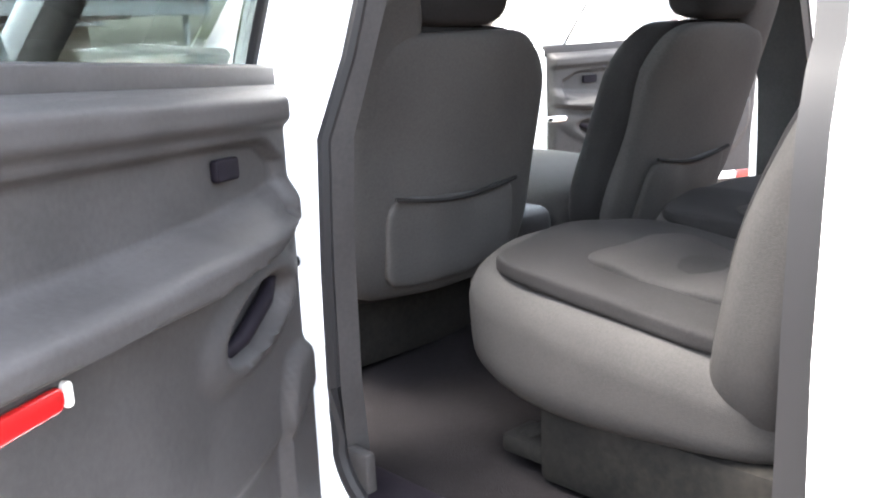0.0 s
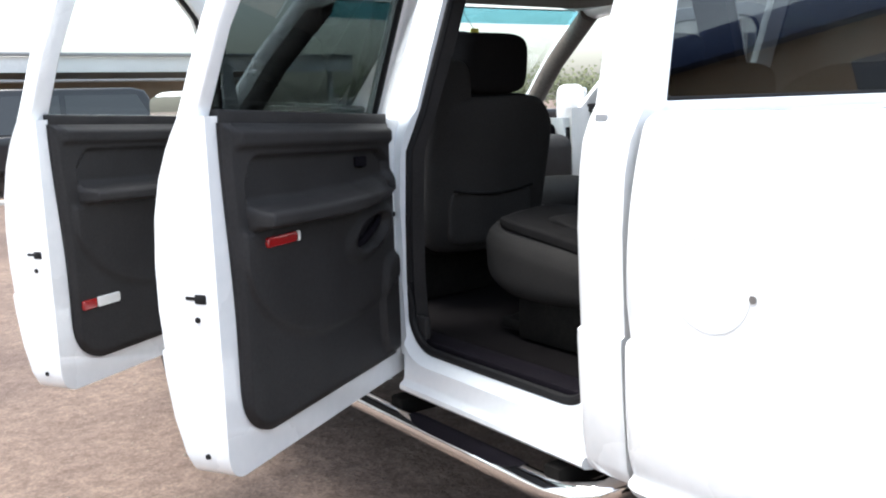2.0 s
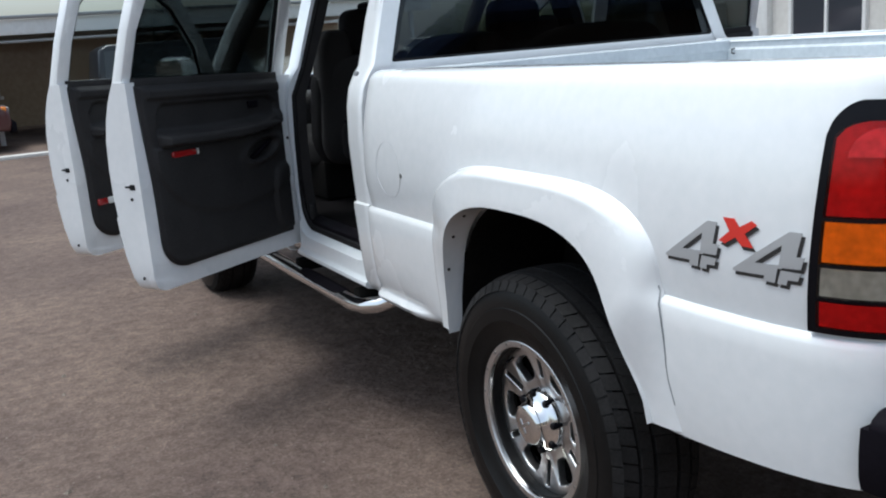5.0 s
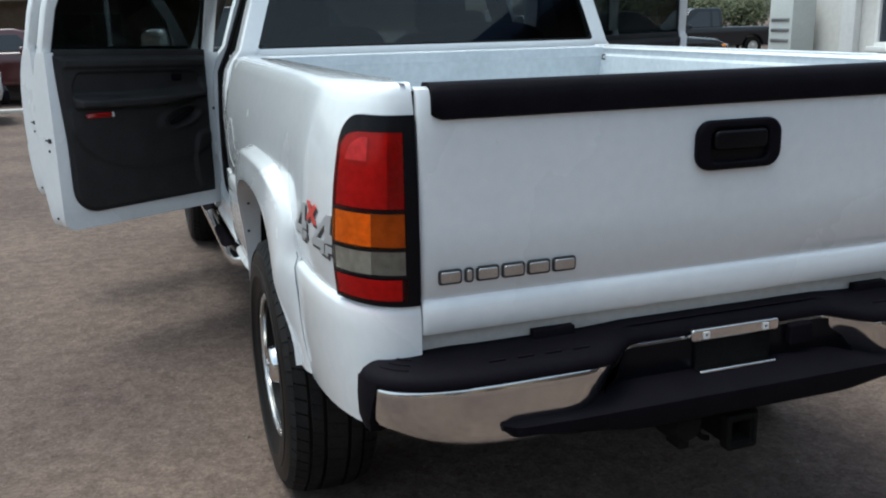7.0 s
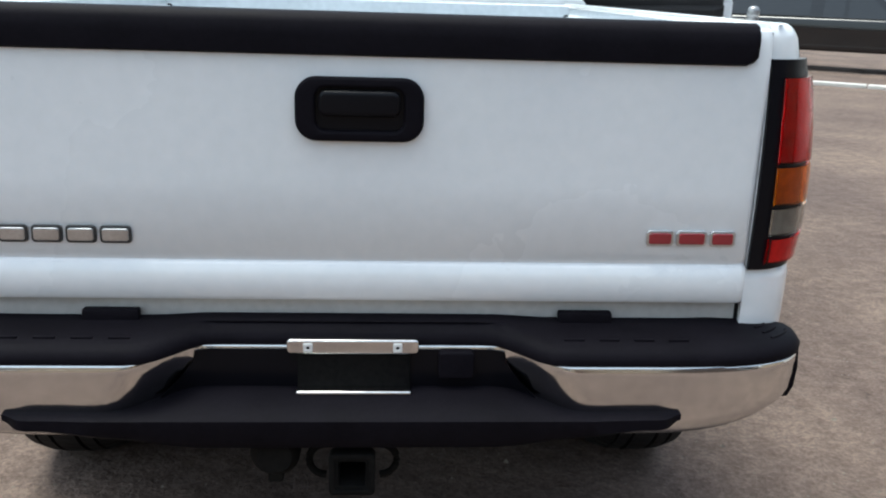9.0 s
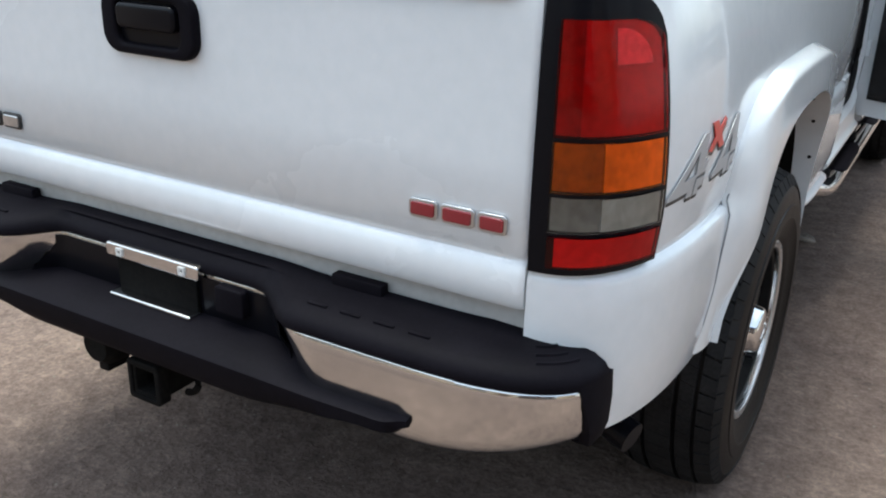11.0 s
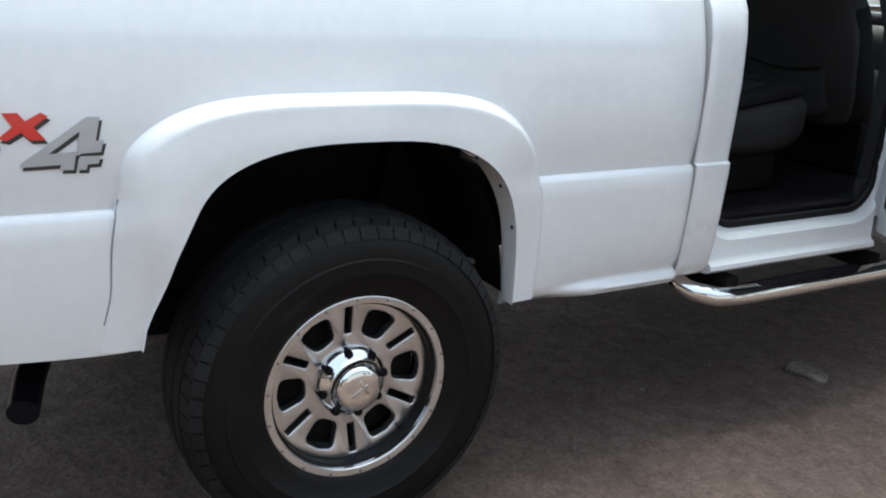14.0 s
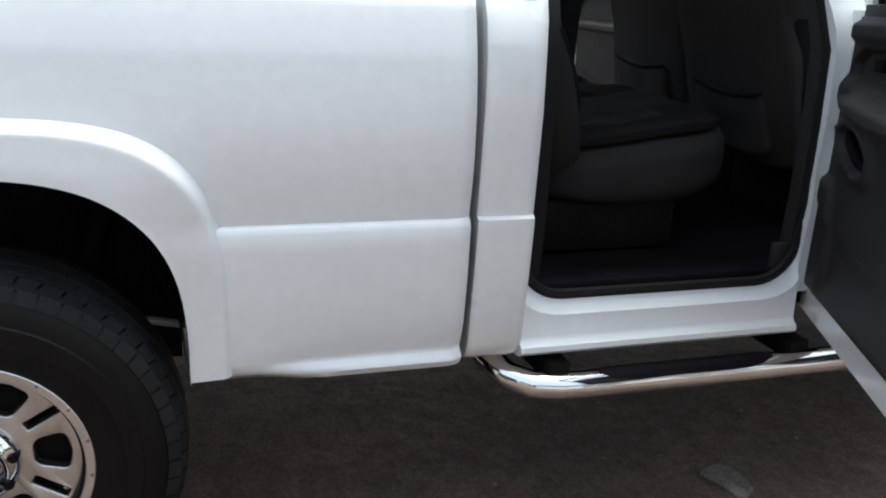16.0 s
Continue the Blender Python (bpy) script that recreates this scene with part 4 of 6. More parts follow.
for s in (-1, 1):
    panel(s, lean, rear_edge, "rear_pillar", WHITE, "white cab corner pillar", curl=0.008, depth=0.07)
    panel(s, lambda z: DOOR_Y1, lambda z: FDOOR_Y0, "centre_pillar", JAMB, "white pillar between the doors", inset=0.045, depth=0.06, zs=[0.66, 0.75, 0.9, 1.0, 1.15, 1.28, 1.35, 1.40, 1.43, 1.6, 1.8, 1.88])
    for y0, y1 in ((DOOR_Y0, DOOR_Y1), (FDOOR_Y0, FDOOR_Y1)):
        prof = [(0.0, 0.915), (0.04, 0.940), (0.11, 0.950), (0.20, 0.948), (0.27, 0.934), (0.34, 0.930), (0.70, 0.925), (0.78, 0.912), (0.90, 0.905), (1.0, 0.893)]

        def f(y, j, k, y0=y0, y1=y1):
            w, x = prof[j]
            top = sill_top(y, y0 - 0.001, y1 + 0.001)
            z = 0.548 + min(w, 0.34) / 0.34 * 0.05 if w <= 0.34 else 0.598 + (w - 0.34) / 0.66 * (top - 0.598)
            return (s * (x - 0.03 * k), y, z)
        part("door_sill", shell(f, [y0] + [y0 + 0.12 * (1 - math.cos(a)) for a in lin(0.15, 1.57, 8)] + lin(y0 + 0.2, y1 - 0.2, 6) + [y1 - 0.12 * (1 - math.cos(a)) for a in lin(1.57, 0.15, 8)] + [y1], range(len(prof))), JAMB, cab, "white painted door sill", smooth=40)
        pts = []
        for y in [y1] + [y1 - 0.12 * (1 - math.cos(a)) for a in lin(0.2, 1.57, 7)] + lin(y1 - 0.2, y0 + 0.2, 4) + [y0 + 0.12 * (1 - math.cos(a)) for a in lin(1.57, 0.2, 7)] + [y0]:
            pts.append((s * 0.893, y, sill_top(y, y0, y1)))
        up = [(s * (interp(z, CAB) - 0.075), y1 + 0.002, z) for z in (1.85, 1.6, 1.42, 1.3, 1.1, 0.9) if z < 1.35 or y1 < 3.5] + pts + [(s * (interp(z, CAB) - 0.075), y0 - 0.002 + (rear_edge(z) - DOOR_Y0 if y1 < 3.5 else 0.0), z) for z in (0.9, 1.1, 1.3, 1.42, 1.6, 1.85)]
        part("door_seal", tube(up, 0.014, 8), SEAL, cab, "black rubber door seal")
    # roof rail, front pillar, fender
    part("roof_rail", tube([(s * 0.715, lean(1.86), 1.875), (s * 0.725, 2.6, 1.90), (s * 0.725, 3.6, 1.90), (s * 0.735, 3.95, 1.86)], 0.055, 10), WHITE, cab)
    part("front_pillar", tube([(s * 0.735, 3.95, 1.86), (s * 0.80, 4.25, 1.65), (s * 0.875, 4.58, 1.36)], 0.042, 10), WHITE, cab)
    part("front_pillar_trim", tube([(s * 0.705, 3.90, 1.835), (s * 0.765, 4.20, 1.63), (s * 0.835, 4.52, 1.345)], 0.046, 10), LINER, cab, "brown-grey lining of the front pillar")
    panel(s, lambda z: FDOOR_Y1, lambda z: FDOOR_Y1 + 0.09, "hinge_pillar", JAMB, "", inset=0.02, depth=0.08, zs=[0.56, 0.75, 0.9, 1.0, 1.15, 1.28, 1.35])

    def fender(a, z, k):
        y = FDOOR_Y1 + 0.09 + a * 1.42
        u = abs((y - FRONT_Y) / 0.46)
        low = 0.58 + (0.46 * (1 - u ** 2.6) ** (1 / 2.6) if u < 1 else 0.0)
        zz = max(z, low)
        x = interp(zz, CAB) + 0.004 - 0.16 * smoothstep(0.8, 1.0, a)
        return (s * (x - 0.02 * k), y, min(zz, 1.30 - 0.06 * a))
    bm = shell(fender, lin(0, 1, 48), [z for z in ZS if z < 1.33])
    bmesh.ops.remove_doubles(bm, verts=bm.verts[:], dist=2e-5)
    part("front_fender", bm, WHITE, truck, "white front fender", smooth=50)
    wheel_well(s, FRONT_Y)
    part("striker", merged(box(min(s * 0.86, s * 0.90), max(s * 0.86, s * 0.90), 3.118, 3.16, 1.100, 1.122, 0.003), tube([(s * 0.90, 3.14, 1.111), (s * 0.935, 3.13, 1.111)], 0.010, 8)), SEAL, cab, "black door check strap")
    part("hinge", box(min(s * 0.895, s * 0.94), max(s * 0.895, s * 0.94), 3.115, 3.165, 0.86, 0.93, 0.006), JAMB, cab)
    part("pillar_mark", moved(flat([rounded(2.236, 2.272, 1.392, 1.410, 0.006)], 0.006, 0.001), Matrix.Translation((s * 0.9165, 0, 0)) @ YZ(s)), GAP, cab)

part("roof", shell(lambda x, y, k: (x * 0.72, y, 1.945 - 0.05 * x * x - 0.02 * k - 0.03 * smoothstep(3.5, 4.0, y)), lin(-1, 1, 12), lin(2.33, 3.95, 12)), WHITE, cab, "white cab roof")
part("headliner", shell(lambda x, y, k: (x * 0.68, y, 1.86 + 0.01 * k), lin(-1, 1, 6), lin(2.34, 3.92, 6)), LINER, cab, "grey fabric headliner")
# rear wall and window


def leaned(bm):
    for v in bm.verts:
        v.co.y += lean(v.co.z)
    return bm


outer = [(-0.895, 1.395), (0.895, 1.395), (0.735, 1.93), (-0.735, 1.93)]
hole = [(-0.812, 1.452), (-0.798, 1.437), (0.798, 1.437), (0.812, 1.452), (0.722, 1.80), (0.69, 1.83), (-0.69, 1.83), (-0.722, 1.80)]
part("rear_window_frame", leaned(moved(flat([outer, hole], 0.05, 0.006), Matrix.Translation((0, 0.03, 0)) @ XZ)), WHITE, cab, "white frame round the rear window")
seal = [(x * 1.012, 1.63 + (z - 1.63) * 1.015) for x, z in hole]
inner = [(x * 0.985, 1.63 + (z - 1.63) * 0.965) for x, z in hole]
part("rear_window_seal", leaned(moved(flat([seal, inner], 0.012, 0.002), Matrix.Translation((0, 0.012, 0)) @ XZ)), SEAL, cab)
g = part("rear_window", leaned(moved(flat([[(x * 0.995, 1.63 + (z - 1.63) * 0.99) for x, z in hole]], 0.004), Matrix.Translation((0, 0.014, 0)) @ XZ)), TINT_REAR, cab, "dark tinted rear window")
part("rear_wall", shell(lambda x, z, k: (x * 0.89, CAB_REAR + 0.006 + 0.03 * k, z), lin(-1, 1, 8), [0.60, 0.9, 1.2, 1.40]), WHITE, cab, "white back wall of the cab")
part("rear_wall_trim", shell(lambda x, z, k: (x * 0.86, CAB_REAR + 0.055 + 0.02 * k, z), lin(-1, 1, 4), [0.66, 1.0, 1.42]), TRIM, cab)
# hood, nose, windscreen
part("hood", shell(lambda x, a, k: (x * (0.93 - 0.14 * a ** 3), 4.50 + a * 1.24, 1.33 - 0.05 * a - 0.20 * a ** 6 - 0.05 * x ** 4 - 0.02 * k), lin(-1, 1, 16), lin(0, 1, 14)), WHITE, truck, "white hood")
part("grille", box(-0.80, 0.80, 5.66, 5.74, 0.82, 1.14, 0.03), CHROME_DULL, truck, "chrome grille")
part("front_bumper", box(-0.94, 0.94, 5.62, 5.88, 0.55, 0.80, 0.05, 3), CHROME_DULL, truck, "chrome front bumper")
part("cowl", box(-0.88, 0.88, 4.30, 4.62, 1.22, 1.32, 0.03), BLACK, truck)
part("firewall", box(-0.88, 0.88, 4.50, 4.56, 0.62, 1.25, 0.01), UNDER, truck)
g = part("windscreen", shell(lambda x, a, k: (x * (0.70 + 0.15 * a), 3.96 + 0.62 * a + 0.05 * (1 - x * x), 1.86 - 0.50 * a - 0.005 * k), lin(-1, 1, 12), lin(0, 1, 8)), GLASS, cab, "clear windscreen")
g.visible_shadow = False
g = part("shade_band", shell(lambda x, a, k: (x * (0.70 + 0.15 * a), 3.952 + 0.62 * a + 0.05 * (1 - x * x), 1.86 - 0.50 * a - 0.003 * k), lin(-1, 1, 12), lin(0.0, 0.12, 4)), pane_material("blue shade glass", (0.22, 0.50, 0.58)), cab, "blue shade band along the windscreen top")
g.visible_shadow = False
tag_card = part("mirror_tag", moved(flat([rounded(-0.022, 0.022, -0.03, 0.03, 0.008)], 0.003), Matrix.Translation((0.085, 3.985, 1.735)) @ XZ), principled("yellow card", (0.62, 0.60, 0.08), 0.6), cab, "small yellow tag hanging by the mirror")
part("tag_string", tube([(0.085, 3.984, 1.76), (0.06, 4.0, 1.80), (0.05, 4.02, 1.85)], 0.0015, 6), BLACK, tag_card)
part("rear_view_mirror", moved(pillow(0.24, 0.03, 0.07, 6), pose(0, 4.02, 1.72)), BLACK, cab, "black rear-view mirror")

# ---------------------------------------------------------------- interior
part("carpet", shell(lambda x, y, k: (x * 0.86, y, 0.715 + 0.05 * math.exp(-(x * 4) ** 2) - 0.03 * k), lin(-1, 1, 24), lin(2.30, 4.5, 10)), CARPET, cab, "dark carpeted cab floor")
for s in (-1, 1):
    for y0, y1 in ((DOOR_Y0, DOOR_Y1), (FDOOR_Y0, FDOOR_Y1)):
        part("sill_plate", box(min(s * 0.80, s * 0.889), max(s * 0.80, s * 0.889), y0 - 0.01, y1 + 0.02, 0.69, 0.722, 0.01), BLACK, cab, "black plastic sill plate")
    part("pillar_trim", shell(lambda y, z, k: (s * (interp(z, CAB) - 0.083 - 0.045 * k), y, z), [3.086, 3.10, 3.23, 3.243], [0.66, 0.9, 1.15, 1.30, 1.40, 1.6, 1.85]), TRIM, cab, "dark plastic pillar trim")
    part("corner_trim", box(min(s * 0.862, s * 0.884), max(s * 0.862, s * 0.884), DOOR_Y1 - 0.060, DOOR_Y1 + 0.012, 0.70, 0.790, 0.006), TRIM, cab)
    part("pillar_lining", shell(lambda y, z, k: (s * (interp(z, CAB) - 0.078 - 0.006 * smoothstep(2.30, 2.354, y) - 0.045 * k), y + rear_edge(z) - DOOR_Y0, z), [2.20, 2.25, 2.30, 2.33, 2.346, 2.354], [0.70, 0.9, 1.15, 1.28, 1.35, 1.40, 1.43, 1.6, 1.8, 1.86]), SEAL, cab, "black plastic lining of the cab corner", smooth=50)
    part("quarter_trim", box(min(s * 0.80, s * 0.87), max(s * 0.80, s * 0.87), 2.19, 2.31, 0.70, 1.40, 0.02), TRIM, cab)


def front_seat(x0, x1, yb, yt, out):
    """A leaning front seat: rear face from yb at the foot to yt at the shoulder; out is the side of the belt tower."""
    seat = tagged(new("front_seat"), "grey cloth front seat with a headrest and rear pocket")
    seat.parent = truck
    z0, z1, thick = 0.90, 1.475, 0.14
    w, h, mid = x1 - x0, z1 - z0, (x0 + x1) / 2

    def leant(bm, dy):
        for v in bm.verts:
            u = v.co.z / h + 0.5
            v.co.x *= 1 - 0.13 * smoothstep(0.78, 1.0, u) - 0.07 * smoothstep(0.3, 0.0, u)
            v.co.y += 0.012 * math.cos(math.pi * v.co.x / w) * (1 if v.co.y > 0 else -1)
            v.co += Vector((mid, yb + (yt - yb) * u + thick / 2 + dy, (z0 + z1) / 2))
        return bm

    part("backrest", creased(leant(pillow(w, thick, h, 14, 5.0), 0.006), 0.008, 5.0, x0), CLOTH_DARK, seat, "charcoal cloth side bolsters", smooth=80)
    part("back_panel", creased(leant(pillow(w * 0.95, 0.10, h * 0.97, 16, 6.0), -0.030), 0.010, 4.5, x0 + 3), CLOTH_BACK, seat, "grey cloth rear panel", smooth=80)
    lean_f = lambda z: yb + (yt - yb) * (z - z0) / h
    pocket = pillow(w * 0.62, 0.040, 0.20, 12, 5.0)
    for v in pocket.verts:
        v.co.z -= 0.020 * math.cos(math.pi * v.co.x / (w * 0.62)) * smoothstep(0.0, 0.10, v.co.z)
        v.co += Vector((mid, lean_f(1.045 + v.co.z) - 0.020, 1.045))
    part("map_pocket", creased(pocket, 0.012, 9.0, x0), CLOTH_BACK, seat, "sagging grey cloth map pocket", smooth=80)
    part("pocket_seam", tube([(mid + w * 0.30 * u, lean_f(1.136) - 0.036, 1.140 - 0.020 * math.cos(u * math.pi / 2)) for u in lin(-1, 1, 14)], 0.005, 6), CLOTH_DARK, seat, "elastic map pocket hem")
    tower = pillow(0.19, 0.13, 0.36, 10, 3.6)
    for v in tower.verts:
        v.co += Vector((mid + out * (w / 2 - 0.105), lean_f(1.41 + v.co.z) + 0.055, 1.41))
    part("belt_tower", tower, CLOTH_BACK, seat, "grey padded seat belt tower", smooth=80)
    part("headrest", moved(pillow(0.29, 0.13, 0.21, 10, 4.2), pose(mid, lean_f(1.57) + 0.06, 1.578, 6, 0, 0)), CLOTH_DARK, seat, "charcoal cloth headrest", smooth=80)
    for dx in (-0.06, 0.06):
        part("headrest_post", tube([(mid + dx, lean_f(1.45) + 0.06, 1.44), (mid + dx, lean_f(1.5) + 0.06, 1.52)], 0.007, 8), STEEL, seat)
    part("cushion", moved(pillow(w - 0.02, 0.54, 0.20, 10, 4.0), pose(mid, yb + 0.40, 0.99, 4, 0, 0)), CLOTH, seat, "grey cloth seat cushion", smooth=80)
    part("base", box(x0 + 0.06, x1 - 0.06, yb + 0.12, yb + 0.60, 0.72, 0.93, 0.02), UNDER, seat, "black seat base")
    return seat


front_seat(-0.685, -0.085, 3.375, 3.265, -1)
front_seat(0.075, 0.655, 3.29, 3.10, 1)
part("console", box(-0.10, 0.10, 3.42, 4.2, 0.74, 1.02, 0.04, 3), TRIM, truck, "dark plastic centre console")
part("dashboard", box(-0.84, 0.84, 4.12, 4.52, 0.98, 1.27, 0.07, 4), TRIM, truck, "dark plastic dashboard")
ring = tube([(-0.38 + 0.19 * math.cos(a), 4.02 - 0.07 * math.sin(a), 1.19 + 0.175 * math.sin(a)) for a in lin(0, math.tau, 28)[:-1]], 0.016, 10, True)
sw = part("steering_wheel", ring, BLACK, truck, "black steering wheel")
part("hub_pad", moved(pillow(0.17, 0.07, 0.14, 6), pose(-0.38, 4.04, 1.18, 20, 0, 0)), BLACK, sw)
part("column", tube([(-0.38, 4.05, 1.18), (-0.38, 4.3, 1.10)], 0.04, 10), BLACK, sw)


def rear_bench(x0, x1, label):
    bench = tagged(new("rear_bench"), label)
    bench.parent = truck
    w = x1 - x0
    mid = (x0 + x1) / 2
    # cushion: rounded nose, top falls towards the back
    bm = pillow(w, 0.64, 0.250, 14, 4.2)
    for v in bm.verts:
        v.co.z += 0.040 * (v.co.y / 0.30) + (0.010 * math.cos(2 * math.pi * v.co.x / w) if v.co.z > 0.05 else 0)
        if v.co.z < -0.02 and v.co.y > 0.05:
            v.co.y -= 0.05 * smoothstep(0.05, 0.30, v.co.y) * smoothstep(-0.02, -0.10, v.co.z)
        if v.co.z < 0:          # the underside rises towards the backrest
            v.co.z *= 1 - 0.35 * smoothstep(0.18, -0.24, v.co.y)
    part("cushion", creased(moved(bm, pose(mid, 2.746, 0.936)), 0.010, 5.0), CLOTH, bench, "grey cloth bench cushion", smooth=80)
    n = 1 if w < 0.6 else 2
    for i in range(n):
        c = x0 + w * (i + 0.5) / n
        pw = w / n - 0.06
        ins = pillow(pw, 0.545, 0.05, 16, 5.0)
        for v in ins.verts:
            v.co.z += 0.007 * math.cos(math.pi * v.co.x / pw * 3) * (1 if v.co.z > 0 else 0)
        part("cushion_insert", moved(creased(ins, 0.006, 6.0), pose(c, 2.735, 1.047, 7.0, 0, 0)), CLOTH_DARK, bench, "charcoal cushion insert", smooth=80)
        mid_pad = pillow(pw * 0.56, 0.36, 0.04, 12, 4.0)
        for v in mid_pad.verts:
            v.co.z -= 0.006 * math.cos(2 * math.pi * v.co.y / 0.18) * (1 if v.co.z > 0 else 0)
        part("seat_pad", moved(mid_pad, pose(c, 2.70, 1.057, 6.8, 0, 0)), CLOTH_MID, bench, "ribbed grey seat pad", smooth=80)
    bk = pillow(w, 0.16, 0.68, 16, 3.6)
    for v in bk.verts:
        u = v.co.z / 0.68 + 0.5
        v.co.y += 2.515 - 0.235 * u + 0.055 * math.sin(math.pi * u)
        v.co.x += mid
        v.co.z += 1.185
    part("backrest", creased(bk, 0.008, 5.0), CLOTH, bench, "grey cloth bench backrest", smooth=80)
    for i in range(n):
        c = x0 + w * (i + 0.5) / n
        ins = pillow(w / n - 0.15, 0.05, 0.36, 10, 4.0)
        for v in ins.verts:
            u = (v.co.z + 0.395) / 0.68
            v.co.y += 2.589 - 0.235 * u + 0.055 * math.sin(math.pi * u)
            v.co.x += c
            v.co.z += 1.24
        part("backrest_insert", ins, CLOTH_DARK, bench, "charcoal backrest insert", smooth=80)
    part("bench_frame", box(x0 + 0.03, x1 - 0.03, 2.34, 2.86, 0.72, 0.86, 0.015), UNDER, bench, "black folding bench frame")
    part("frame_latch", merged(tube([(x0 + 0.08, 2.93, 0.76), (x0 + 0.10, 2.86, 0.80), (x0 + 0.10, 2.78, 0.84)], 0.016, 8), box(x0 + 0.05, x0 + 0.13, 2.86, 2.96, 0.735, 0.77, 0.008)), UNDER, bench)
    return bench


rear_bench(-0.69, -0.165, "narrow grey cloth rear bench section beside the door")
rear_bench(-0.155, 0.69, "wide grey cloth rear bench section beside the door")


# ---------------------------------------------------------------- doors
SKIN = [(0.60, 0.085), (0.66, 0.118), (0.75, 0.145), (0.86, 0.163), (0.905, 0.166), (0.914, 0.158), (1.0, 0.166), (1.12, 0.166), (1.22, 0.155), (1.30, 0.132), (1.36, 0.104), (1.41, 0.074), (1.60, 0.015), (1.80, -0.055), (1.90, -0.095)]


def skin(z):
    return interp(z, SKIN)


def plate_on_door(loops, depth, x, bevel=0.002, follow=False):
    """A plate in the door's own (distance from the hinge, height), facing inwards at x."""
    bm = flat(loops, depth, bevel)
    for v in bm.verts:
        u, z, d = v.co
        v.co = ((skin(z) if follow else 0.0) + x - d, -u, z)
    return bm


def build_door(s, length, hinge, angle, rear, label):
    """A door in the closed pose about its hinge, on the right; s mirrors it, angle swings it open."""
    L = length
    z0, ztrim = 0.605, 1.398
    zs = [0.605, 0.612, 0.63, 0.66, 0.75, 0.85, 0.905, 0.914, 0.922, 1.0, 1.1, 1.2, 1.28, 1.34, 1.375, 1.40, 1.412]
    m = pose(s * hinge[0], hinge[1], 0, 0, 0, s * angle)

    def rise(u, z):
        return (0.034 * u / L - 0.012) * smoothstep(0.95, 1.40, z)

    def f(u, z, k):
        r = 0.06
        zz = z
        du = max(0.0, u - (L - r))
        zz = max(z, z0 + r - math.sqrt(max(0.0, r * r - du * du)))
        x = skin(zz) if not k else -0.012
        edge = 0.014 * smoothstep(L - 0.03, L, u) ** 2 if not k else 0
        return (x - edge, -u, zz + rise(u, zz))
    bm = shell(f, [0, 0.01, 0.03] + lin(0.10, L - 0.10, 8) + [L - 0.06, L - 0.045, L - 0.03, L - 0.018, L - 0.008, L], zs)
    bmesh.ops.remove_doubles(bm, verts=bm.verts[:], dist=2e-5)
    door = part("rear_door" if rear else "front_door", flip(bm, s), WHITE, truck, label, smooth=45, matrix=m)

    def sub(name, bm, mat, lab="", smooth=45):
        for v in bm.verts:
            v.co.z += rise(-v.co.y, v.co.z)
        return part(name, flip(bm, s), mat, door, lab, smooth=smooth)

    # window frame, seal and pane
    if rear:
        outer = [(0.01, 1.36), (L - 0.002, 1.36), (L - 0.012, 1.60), (L - 0.04, 1.78), (L - 0.10, 1.86), (L - 0.20, 1.885), (0.10, 1.895), (0.05, 1.87)]
        hole = [(0.085, 1.385), (L - 0.044, 1.385), (L - 0.056, 1.60), (L - 0.10, 1.75), (L - 0.16, 1.81), (L - 0.22, 1.825), (0.15, 1.835), (0.115, 1.82)]
    else:
        outer = [(0.02, 1.36), (L - 0.002, 1.36), (L - 0.012, 1.60), (L - 0.04, 1.80), (L - 0.09, 1.87), (L - 0.20, 1.895), (0.52, 1.875), (0.40, 1.81), (0.20, 1.60)]
        hole = [(0.16, 1.385), (L - 0.065, 1.385), (L - 0.075, 1.60), (L - 0.105, 1.77), (L - 0.14, 1.815), (L - 0.22, 1.835), (0.54, 1.815), (0.44, 1.76), (0.25, 1.57)]
    sub("window_frame", plate_on_door([outer, hole], 0.055, -0.045, 0.006, True), WHITE, "white door window frame")
    cu, cz = sum(p[0] for p in hole) / len(hole), 1.6
    grow = lambda k: [(cu + (u - cu) * k, cz + (z - cz) * k) for u, z in hole]
    sub("window_seal", plate_on_door([grow(1.035), grow(0.965)], 0.014, -0.052, 0.003, True), SEAL)
    pane = sub("window_pane", plate_on_door([grow(0.99)], 0.004, -0.040, 0.0, True), TINT if rear else GLASS, "dark tinted side window" if rear else "clear side window")
    if not rear:
        pane.visible_shadow = False
    # trim panel with its relief
    u0, u1 = 0.100, L - 0.060
    w = u1 - u0

    def band(v, a, b, soft):
        return smoothstep(a - soft, a + soft, v) * (1 - smoothstep(b - soft, b + soft, v))

    scale = L / 0.972

    def relief(u, z):
        """Padded top roll, recessed insert, armrest ledge, pull cup, lower pocket and loudspeaker grille."""
        q = u / scale
        h = 0.014 * smoothstep(1.335, 1.352, z) * (1 - smoothstep(1.372, 1.40, z))
        rim = min(u - u0, u1 - u, z - 0.680)
        # insert: rounded outline, lower edge on the armrest
        top = 1.322 - 0.06 * smoothstep(0.805, 0.872, q) ** 2 - 0.03 * smoothstep(0.22, 0.14, q) ** 2
        ins = smoothstep(0.135, 0.15, q) * (1 - smoothstep(0.858, 0.868, q)) * (1 - smoothstep(top - 0.005, top + 0.005, z)) * smoothstep(1.20, 1.215, z)
        h -= 0.020 * ins
        # armrest
        at = interp(q, [(0.03, 1.285), (0.10, 1.268), (0.2, 1.245), (0.35, 1.231), (0.6, 1.224), (0.9, 1.228)])
        ab = interp(q, [(0.03, 1.215), (0.2, 1.185), (0.45, 1.163), (0.9, 1.172)])
